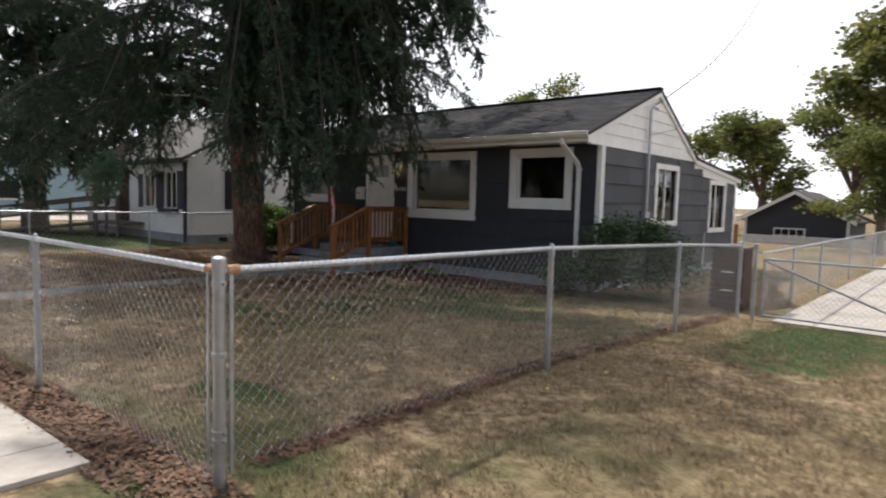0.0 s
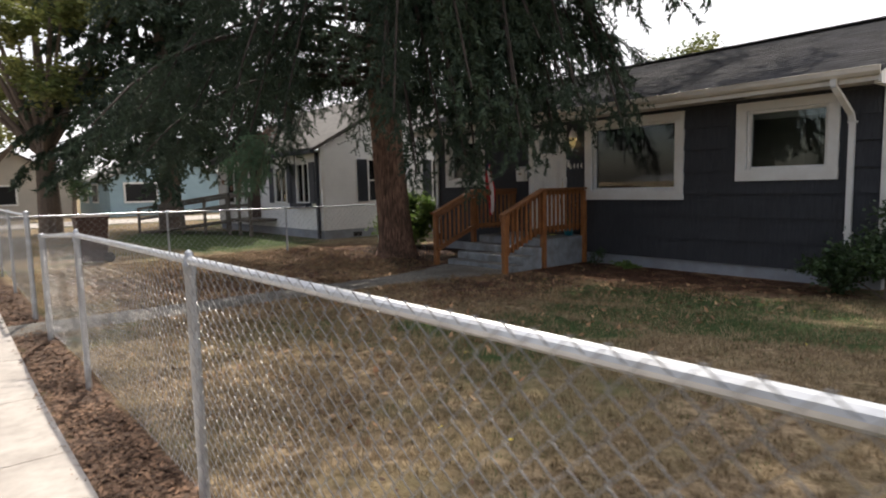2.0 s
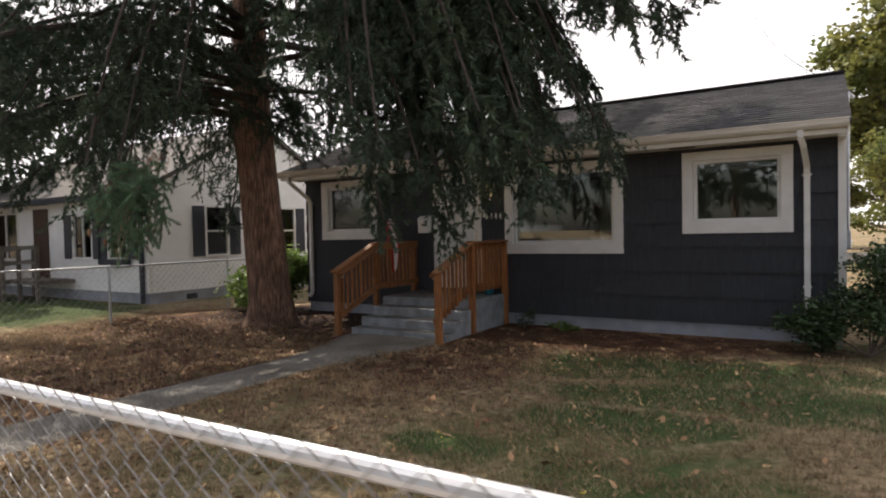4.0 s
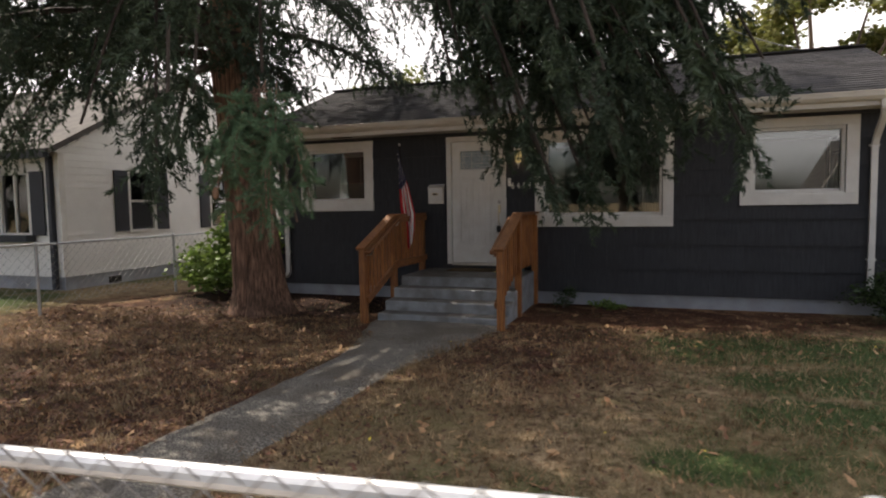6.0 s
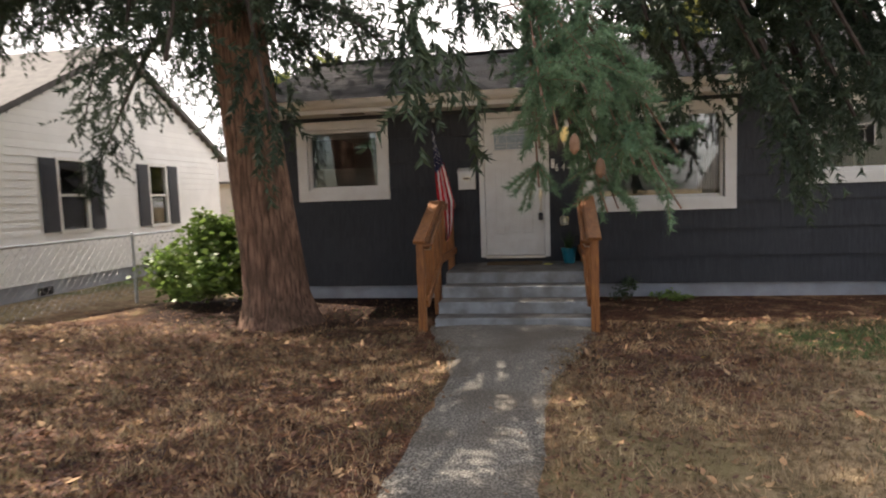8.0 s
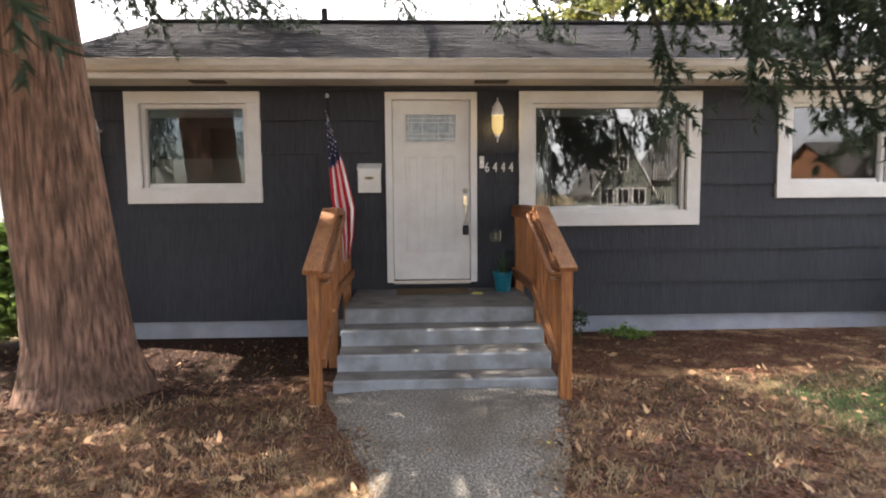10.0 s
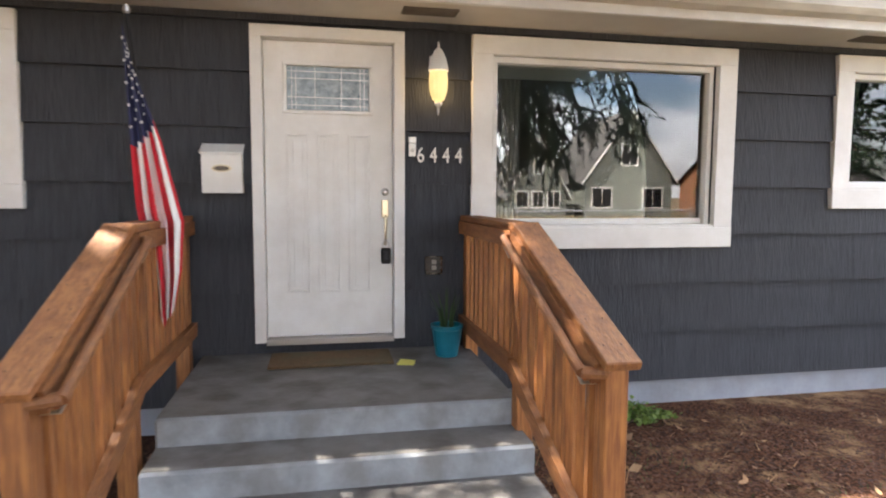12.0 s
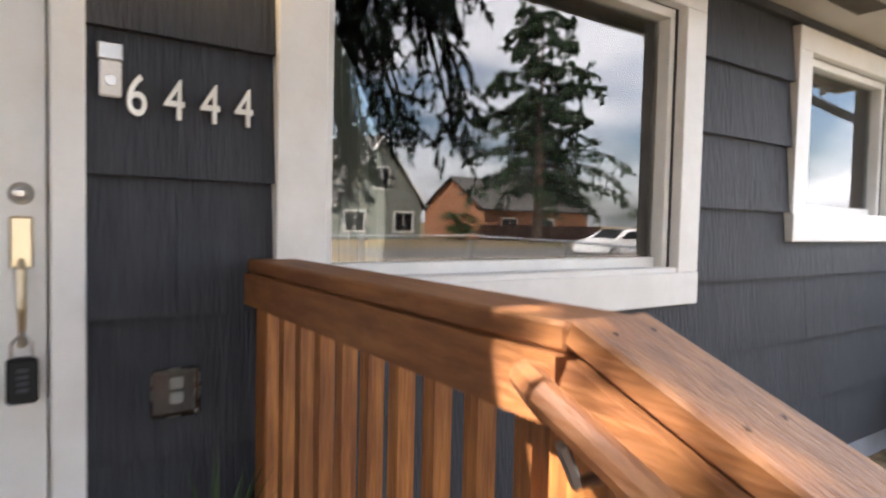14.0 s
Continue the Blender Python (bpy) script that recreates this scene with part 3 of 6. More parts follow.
# roof of stepped courses
roof = thing("roof", (-10.5, RIDGE_Y, EAVE_Z), "dark weathered asphalt-shingle roof with painted sunlit streaks", "roof", kind="structure")
for side, (ya, za, yb, zb) in {"front": (10.48, EAVE_Z + 0.01, RIDGE_Y, RIDGE_Z), "rear": (brk_y, brk_z, RIDGE_Y, RIDGE_Z), "low": (end_y, end_z, brk_y, brk_z)}.items():
    L = math.hypot(yb - ya, zb - za)
    n_c = max(3, int(L / 0.14))
    V, F = [], []
    nrm = np.array([-(zb - za), (yb - ya)]) / L
    if nrm[1] < 0:
        nrm = -nrm
    for i in range(n_c):
        p0 = np.array([ya + (yb - ya) * i / n_c, za + (zb - za) * i / n_c])
        p1 = np.array([ya + (yb - ya) * (i + 1) / n_c, za + (zb - za) * (i + 1) / n_c])
        x = FX0 - 0.18 - (0.15 if i % 2 else 0)
        while x < FX1 + 0.05:
            xa, xb = max(x, FX0 - 0.18), min(x + 0.30, FX1 + 0.08)
            if xb - xa > 0.01:
                t = 0.008 + 0.004 * rng.random()
                k = len(V)
                a, b, c = p0 + nrm * t, p1 + nrm * 0.001, p0
                V += [(xa, *c), (xb - 0.003, *c), (xb - 0.003, *a), (xa, *a), (xa, *b), (xb - 0.003, *b)]
                F += [(k, k + 1, k + 2, k + 3), (k + 3, k + 2, k + 5, k + 4)]
            x += 0.30
    raw("shingle_courses", V, F, M_ROOF, roof, kind="stuff")
    bm = bmesh.new()
    q = [(ya, za - 0.001), (yb, zb - 0.001), (yb, zb - 0.06), (ya, za - 0.06)]
    prism(bm, q, "x", FX0 - 0.18, FX1 + 0.075)
    part("roof_deck", bm, M_ROOF, roof)
bm = bmesh.new()
beam(bm, (FX0 - 0.18, RIDGE_Y, RIDGE_Z + 0.02), (FX1 + 0.08, RIDGE_Y, RIDGE_Z + 0.02), 0.24, 0.025)
part("ridge_cap", bm, M_ROOF, roof)
bm = bmesh.new()
tube(bm, [(-13.2, 13.9, 4.0), (-13.2, 13.9, 4.45)], 0.05, 10)
part("vent_pipe", bm, M_BLACK, roof)

part("soffit", boxes((FX0 - 0.17, FX1 - 0.0, 10.60, FY, 2.80, 2.84)), M_SOFFIT, kind="structure", label="pale painted soffit boards under the eave", category="soffit")
part("fascia", boxes((FX0 - 0.17, FX1 + 0.03, 10.56, 10.60, 2.78, 2.92), bevel=0.004), M_TRIM, kind="structure", label="cream fascia board", category="trim")
part("frieze", boxes((FX0, FX1, FY - 0.05, FY, 2.755, 2.80)), M_SIDING, kind="structure", label="dark frieze board", category="trim")
for x in (-14.0, -11.0, -7.6):
    bm = boxes((x - 0.18, x + 0.18, 10.75, 10.9, 2.79, 2.80))
    for i in range(6):
        box(bm, x - 0.165, x + 0.165, 10.76 + i * 0.022, 10.77 + i * 0.022, 2.785, 2.79)
    solid("soffit_vent", bm, M_WEATHER, "small slotted metal vent in the soffit", "vent", group="vents in the soffit")
gutter = thing("gutter", (-10.5, 10.50, 2.84), "cream metal gutter along the front eave", "gutter")
bm = bmesh.new()
prism(bm, [(10.56, 2.84), (10.47, 2.85), (10.44, 2.89), (10.44, 2.945), (10.45, 2.945), (10.45, 2.90), (10.475, 2.86), (10.55, 2.855), (10.55, 2.95), (10.56, 2.95)], "x", FX0 - 0.19, FX1 + 0.05)
part("trough", bm, M_GUTTER, gutter)
part("front_lip", boxes((FX0 - 0.19, FX1 + 0.05, 10.432, 10.452, 2.946, 2.960), bevel=0.003), M_GUTTER, gutter)
for x in (FX0 - 0.192, FX1 + 0.05):
    bm = bmesh.new()
    prism(bm, [(10.56, 2.838), (10.468, 2.848), (10.436, 2.89), (10.436, 2.958), (10.56, 2.955)], "x", x, x + 0.003)
    part("end_cap", bm, M_GUTTER, gutter)
for k in range(12):
    part("hanger", boxes((-15.2 + k * 0.84, -15.18 + k * 0.84, 10.453, 10.549, 2.936, 2.939)), M_GALV, gutter)


def downspout(x, label):
    bm = bmesh.new()
    pts = [(x, 10.50, 2.86), (x, 10.50, 2.76), (x + 0.03, 10.62, 2.66), (x + 0.06, FY - 0.14, 2.42), (x + 0.06, FY - 0.075, 2.32), (x + 0.06, FY - 0.075, 0.38), (x + 0.06, FY - 0.16, 0.30)]
    for a, b in zip(pts, pts[1:]):
        beam(bm, a, b, 0.075, 0.055, up=(0, 1, 0.01))
    for z in (2.30, 0.75):
        box(bm, x + 0.005, x + 0.115, FY - 0.10, FY - 0.03, z, z + 0.025)
    return solid("downspout", bm, M_TRIM, label, "downspout", group="downspouts on the dark house")


downspout(-6.08, "white metal downspout at the front corner")
downspout(-15.38, "white metal downspout beside the old fir")
part("corner_trim", boxes((FX1 - 0.01, FX1 + 0.035, FY - 0.045, FY + 0.09, 0.25, 2.76), (FX1 - 0.06, FX1 + 0.035, FY - 0.06, FY - 0.03, 0.25, 2.76), bevel=0.003), M_TRIM, kind="structure", label="white corner board", category="trim")
part("corner_trim", boxes((FX1 - 0.01, FX1 + 0.035, AY - 0.10, AY + 0.02, 0.25, 2.42), bevel=0.003), M_TRIM, kind="structure", label="white corner board", category="trim")


# ---- windows ----
def front_window(name, x0, x1, z0, z1, blind, curtain, label):
    """Outer edges of the casing; the wall is y = FY."""
    w = thing(name, ((x0 + x1) / 2, FY, z0), label, "window", kind="structure")
    c, y = 0.155, FY
    part("window_frame", boxes((x0, x1, y - 0.055, y + 0.0, z1 - c * 0.85, z1), (x0, x0 + c, y - 0.055, y, z0 + c, z1 - c * 0.85), (x1 - c, x1, y - 0.055, y, z0 + c, z1 - c * 0.85), (x0, x1, y - 0.06, y, z0, z0 + c), bevel=0.004), M_TRIM, w)
    i0, i1, j0, j1 = x0 + c, x1 - c, z0 + c, z1 - c * 0.85
    part("window_sill", boxes((i0, i1, y - 0.045, y + 0.10, j0 - 0.004, j0 + 0.022), bevel=0.003), M_TRIM, w)
    s = 0.045
    part("sash", boxes((i0, i1, y + 0.005, y + 0.1, j1 - s, j1), (i0, i1, y + 0.05, y + 0.1, j0 + 0.022, j0 + 0.022 + s), (i0, i0 + s, y + 0.005, y + 0.1, j0 + 0.022, j1 - s), (i1 - s, i1, y + 0.005, y + 0.1, j0 + 0.022, j1 - s), bevel=0.003), M_TRIM, w)
    p = part("pane", boxes((i0 + s, i1 - s, y + 0.068, y + 0.074, j0 + s, j1 - s)), M_GLASS, w)
    p.visible_shadow = False
    if blind:
        bm = bmesh.new()
        for k in range(5):
            box(bm, i0 + 0.06, i1 - 0.06, y + 0.11, y + 0.14, j1 - 0.075 - k * 0.014, j1 - 0.067 - k * 0.014)
        box(bm, i0 + 0.05, i1 - 0.05, y + 0.105, y + 0.145, j1 - 0.06, j1 - 0.02)
        tube(bm, [(i1 - 0.16, y + 0.12, j1 - 0.07), (i1 - 0.16, y + 0.12, j0 + 0.3)], 0.004, 5)
        solid("raised_blind", bm, M_TRIM, "white slatted blind drawn up inside the window", "blind")
    for side in curtain:
        bm = bmesh.new()
        a = i0 + 0.05 if side < 0 else i1 - 0.30
        V = []
        for k in range(14):
            V.append((a + k * 0.018, y + 0.20 + 0.02 * (k % 2)))
        va = [(bm.verts.new((px, py, j0 - 0.2)), bm.verts.new((px, py, j1)), bm.verts.new((px, py + .006, j0 - 0.2)), bm.verts.new((px, py + .006, j1))) for px, py in V]
        for p0, p1 in zip(va, va[1:]):
            bm.faces.new((p0[0], p1[0], p1[1], p0[1]))
            bm.faces.new((p0[2], p0[3], p1[3], p1[2]))
        solid("curtain", bm, M_CURTAIN, "pale gathered curtain inside the window", "curtain")
    return w


front_window("window_1", -15.01, -13.54, 1.515, 2.742, True, (), "small square window in wide white casing")
front_window("window_2", -10.65, -8.555, 1.222, 2.742, True, (-1, 1), "large picture window in wide white casing")
half = boxes((-14.78, -13.77, FY + 0.15, FY + 0.156, 1.6, 2.02))
for k in range(28):
    box(half, -14.78 + k * 0.036, -14.766 + k * 0.036, FY + 0.143, FY + 0.15, 1.6, 2.02)
solid("cafe_curtain", half, M_CURTAIN, "pale half-height curtain inside the small window", "curtain")
front_window("window_3", -7.655, -6.185, 1.523, 2.745, True, (), "square window in wide white casing near the corner")


def side_window(name, y0, y1, z0, z1):
    w = thing(name, (FX1, (y0 + y1) / 2, z0), "tall sliding window in white casing on the side wall", "window", kind="structure")
    c, x = 0.12, FX1
    part("window_frame", boxes((x, x + 0.05, y0, y1, z1 - c, z1), (x, x + 0.05, y0, y0 + c, z0 + c, z1 - c), (x, x + 0.05, y1 - c, y1, z0 + c, z1 - c), (x, x + 0.055, y0, y1, z0, z0 + c), bevel=0.004), M_TRIM, w)
    m = (y0 + y1) / 2
    part("sash", boxes((x - 0.06, x - 0.01, m - 0.025, m + 0.025, z0 + c, z1 - c)), M_TRIM, w)
    for a, b in ((y0 + c, m - 0.025), (m + 0.025, y1 - c)):
        p = part("pane", boxes((x - 0.04, x - 0.034, a, b, z0 + c, z1 - c)), M_GLASS, w)
        p.visible_shadow = False


side_window("window_4", *S1)
side_window("window_5", *S2)

# ---- front door ----
door = thing("door_1", (-11.64, FY, 0.58), "white panelled front door with a small leaded light", "door", kind="structure")
DX0, DX1, DZ0, DZ1 = -12.16, -11.13, 0.593, 2.733
part("door_frame", boxes((DX0, DX0 + 0.075, FY - 0.05, FY + 0.1, DZ0, DZ1 - 0.08), (DX1 - 0.075, DX1, FY - 0.05, FY + 0.1, DZ0, DZ1 - 0.08), (DX0, DX1, FY - 0.05, FY + 0.1, DZ1 - 0.08, DZ1), bevel=0.004), M_TRIM, door)
part("threshold", boxes((DX0 + 0.075, DX1 - 0.075, FY - 0.05, FY + 0.12, DZ0 - 0.02, DZ0 + 0.02), bevel=0.004), M_NICKEL, door, "dull metal threshold")
lx0, lx1, ly = DX0 + 0.08, DX1 - 0.08, FY + 0.03
lz0, lz1 = DZ0 + 0.025, DZ1 - 0.085
gx0, gx1, gz0, gz1 = -11.93, -11.37, 2.19, 2.49
bm = bmesh.new()
for a, b, c, d in minus((lx0, lx1, lz0, lz1), [(gx0, gx1, gz0, gz1)]):
    box(bm, a, b, ly, ly + 0.045, c, d)
part("leaf", bm, M_TRIM, door)
bm = bmesh.new()
pw = 0.155
for k in range(3):
    a = lx0 + 0.14 + k * (pw + 0.055)
    for q in ((a, a + 0.016), (a + pw - 0.016, a + pw)):
        box(bm, q[0], q[1], ly - 0.016, ly, 0.93, 2.03, bevel=0.003)
    box(bm, a + 0.016, a + pw - 0.016, ly - 0.016, ly, 2.014, 2.03, bevel=0.003)
    box(bm, a + 0.016, a + pw - 0.016, ly - 0.016, ly, 0.93, 0.946, bevel=0.003)
    box(bm, a + 0.045, a + pw - 0.045, ly - 0.014, ly, 0.97, 1.99, bevel=0.003)
part("raised_panel", bm, M_TRIM, door)
part("light_frame", boxes((gx0 - 0.025, gx1 + 0.025, ly - 0.015, ly, gz1, gz1 + 0.025), (gx0 - 0.025, gx1 + 0.025, ly - 0.015, ly, gz0 - 0.025, gz0), (gx0 - 0.025, gx0, ly - 0.015, ly, gz0, gz1), (gx1, gx1 + 0.025, ly - 0.015, ly, gz0, gz1), bevel=0.003), M_TRIM, door)
part("pane", boxes((gx0, gx1, ly + 0.015, ly + 0.021, gz0, gz1)), M_LEADED, door, "grey leaded glass")
bm = bmesh.new()
for fx in (0.06, 0.11, 0.34, 0.66, 0.89, 0.94):
    x = gx0 + fx * (gx1 - gx0)
    box(bm, x - 0.002, x + 0.002, ly + 0.010, ly + 0.015, gz0, gz1)
for fz in (0.12, 0.3, 0.72, 0.88):
    z = gz0 + fz * (gz1 - gz0)
    box(bm, gx0, gx1, ly + 0.0105, ly + 0.0155, z - 0.002, z + 0.002)
part("leading", bm, M_NICKEL, door)
hx = -11.262
bm = bmesh.new()
lathe_pts = [(0.028, 0), (0.028, 0.006), (0.018, 0.016), (0.008, 0.02)]
rings = [[bm.verts.new((hx + r * math.cos(k * math.pi / 8), ly - d, 1.635 + r * math.sin(k * math.pi / 8))) for k in range(16)] for r, d in lathe_pts]
for a, b in zip(rings, rings[1:]):
    for k in range(16):
        bm.faces.new((a[k], a[(k + 1) % 16], b[(k + 1) % 16], b[k]))
bm.faces.new(rings[-1])
part("deadbolt", bm, M_NICKEL, door, "round nickel deadbolt")
bm = boxes((hx - 0.025, hx + 0.025, ly - 0.012, ly, 1.45, 1.58), bevel=0.006)
tube(bm, [(hx, ly - 0.02, 1.47), (hx, ly - 0.05, 1.45), (hx, ly - 0.055, 1.36), (hx, ly - 0.045, 1.29), (hx, ly - 0.005, 1.265)], [0.008, 0.011, 0.010, 0.008, 0.012], 8)
part("door_handle", bm, M_BRASS, door, "worn brass grip handle")
bm = boxes((hx - 0.033, hx + 0.033, ly - 0.075, ly - 0.035, 1.13, 1.24), bevel=0.008)
lb = thing("lock_box", (hx, ly - 0.05, 1.13), "small black key lock box hanging from the door handle", "lock box")
part("body", bm, M_BLACK, lb)
bm = bmesh.new()
tube(bm, [(hx - 0.022, ly - 0.055, 1.235), (hx - 0.022, ly - 0.055, 1.275), (hx, ly - 0.055, 1.30), (hx + 0.022, ly - 0.055, 1.275), (hx + 0.022, ly - 0.055, 1.235)], 0.0045, 6)
part("shackle", bm, M_NICKEL, lb)
bm = bmesh.new()
for k in range(4):
    box(bm, hx - 0.012, hx + 0.012, ly - 0.078, ly - 0.075, 1.16 + k * 0.016, 1.168 + k * 0.016)
part("dial", bm, M_SHUTTER, lb)

# ---- things on the front wall ----
mb = thing("mailbox", (-12.335, FY, 1.62), "white painted metal wall mailbox with an oval window", "mailbox")
bm = bmesh.new()
prism(bm, [(FY - 0.02, 1.62), (FY - 0.12, 1.62), (FY - 0.13, 1.87), (FY - 0.02, 1.93)], "x", -12.465, -12.215)
part("body", bm, M_TRIM, mb)
bm = bmesh.new()
prism(bm, [(FY - 0.02, 1.931), (FY - 0.137, 1.872), (FY - 0.137, 1.886), (FY - 0.02, 1.947)], "x", -12.475, -12.205)
part("lid", bm, M_TRIM, mb)
for nm, rx, rz, y, mm in (("bezel", 0.062, 0.024, FY - 0.131, M_BRASS), ("oval", 0.048, 0.015, FY - 0.136, M_WEATHER)):
    bm = bmesh.new()
    va = [bm.verts.new((-12.34 + rx * math.cos(k * math.pi / 10), y, 1.78 + rz * math.sin(k * math.pi / 10))) for k in range(20)]
    vb = [bm.verts.new((v.co.x, v.co.y + 0.012, v.co.z)) for v in va]
    bm.faces.new(va)
    for k in range(20):
        bm.faces.new((va[k], va[(k + 1) % 20], vb[(k + 1) % 20], vb[k]))
    part(nm, bm, mm, mb)

wl = thing("wall_lamp", (-10.905, FY - 0.03, 2.2), "white lantern wall lamp, lit, with ribbed yellow glass", "wall lamp")
cx, cy = -10.905, FY - 0.11
bm = bmesh.new()
lathe(bm, cx, cy, [(0.006, 2.66), (0.010, 2.62), (0.03, 2.60), (0.055, 2.545), (0.066, 2.50), (0.072, 2.465), (0.06, 2.455)], 14)
box(bm, cx - 0.05, cx + 0.05, FY - 0.04, FY - 0.022, 2.40, 2.58, bevel=0.004)
tube(bm, [(cx, FY - 0.03, 2.56), (cx, FY - 0.07, 2.58), (cx, cy, 2.56)], 0.01, 6)
part("cap", bm, M_TRIM, wl)
bm = bmesh.new()
rings = []
for r, z in ((0.058, 2.455), (0.062, 2.40), (0.058, 2.33), (0.04, 2.27), (0.02, 2.255)):
    rings.append([bm.verts.new((cx + r * (1 + 0.06 * (k % 2)) * math.cos(k * math.pi / 12), cy + r * (1 + 0.06 * (k % 2)) * math.sin(k * math.pi / 12), z)) for k in range(24)])
for a, b in zip(rings, rings[1:]):
    for k in range(24):
        bm.faces.new((a[k], a[(k + 1) % 24], b[(k + 1) % 24], b[k]))
part("shade", bm, M_LAMP, wl, "ribbed yellow translucent glass").visible_shadow = False
bm = bmesh.new()
lathe(bm, cx, cy, [(0.024, 2.255), (0.03, 2.24), (0.012, 2.22), (0.008, 2.19), (0.003, 2.165)], 10)
part("finial", bm, M_TRIM, wl)
ld = new("lamp_bulb", bpy.data.lights.new("lamp_bulb", "POINT"))
ld.location = (cx, cy, 2.36)
ld.data.energy, ld.data.color, ld.data.shadow_soft_size = 0.4, (1.0, 0.68, 0.3), 0.05

bell = thing("door_bell", (-11.075, FY - 0.025, 1.88), "small white and metal door bell button", "door bell")
part("plate", boxes((-11.10, -11.05, FY - 0.04, FY - 0.022, 1.885, 1.975), bevel=0.004), M_TRIM, bell)
part("holder", boxes((-11.103, -11.047, FY - 0.038, FY - 0.021, 1.978, 2.02), bevel=0.003), M_NICKEL, bell)
bm = bmesh.new()
va = [bm.verts.new((-11.075 + 0.014 * math.cos(k * math.pi / 8), FY - 0.046, 1.925 + 0.014 * math.sin(k * math.pi / 8))) for k in range(16)]
vb = [bm.verts.new((v.co.x, FY - 0.038, v.co.z)) for v in va]
bm.faces.new(va)
for k in range(16):
    bm.faces.new((va[k], va[(k + 1) % 16], vb[(k + 1) % 16], vb[k]))
part("button", bm, M_NICKEL, bell)

for k, ch in enumerate("6444"):
    cu = bpy.data.curves.new("digit", "FONT")
    cu.body, cu.size, cu.extrude, cu.bevel_depth, cu.align_x = ch, 0.150, 0.006, 0.001, "CENTER"
    tmp = bpy.data.objects.new("digit", cu)
    scene.collection.objects.link(tmp)
    bpy.context.view_layer.update()
    me = bpy.data.meshes.new_from_object(tmp.evaluated_get(bpy.context.evaluated_depsgraph_get()))
    bpy.data.objects.remove(tmp)
    me.materials.clear()
    me.materials.append(M_NUMBER)
    ob = new("house_number", me)
    ob.matrix_world = pose(-11.016 + k * 0.0913, FY - 0.036, 1.845, 90, 0, 0) @ Matrix.Diagonal((0.72, 1, 1, 1))
    tagged(ob, "cast metal house number " + ch + " on the dark shakes", "house number", "house numbers by the door")

so = thing("socket", (-10.915, FY - 0.03, 1.03), "outdoor power socket under a clear plastic cover", "socket")
part("plate", boxes((-10.98, -10.868, FY - 0.034, FY - 0.022, 1.055, 1.175), bevel=0.003), M_STEP, so, "grey backing plate")
for zz in (1.08, 1.12):
    part("outlet", boxes((-10.935, -10.900, FY - 0.045, FY - 0.034, zz, zz + 0.032), bevel=0.005), M_TRIM, so, "white outlet")
p = part("cover", boxes((-10.985, -10.862, FY - 0.075, FY - 0.036, 1.05, 1.18), bevel=0.008), M_GLASS, so, "clear plastic bubble cover")
p.visible_shadow = False

# ---- steps and porch ----
steps = thing("front_steps", (-11.62, 10.0, -0.05), "grey-blue painted concrete steps with scuffed treads", "steps", kind="structure")
SX0, SX1 = -12.515, -10.66
lv = [(9.05, 0.08), (9.315, 0.225), (9.63, 0.37), (9.92, 0.514)]
for i, (y, z) in enumerate(lv):
    y1 = lv[i + 1][0] + 0.02 if i < 3 else FY - 0.002
    bm = boxes((SX0, SX1, y, y1, -0.15, z - 0.004), bevel=0.012)
    st = part("landing" if i == 3 else "step", bm, M_STEP, steps)
    bm = boxes((SX0 + 0.006, SX1 - 0.006, y + 0.018, y1 - 0.001, z - 0.004, z), bevel=0.0015)
    part("tread", bm, M_TREAD, st, "scuffed dark tread")


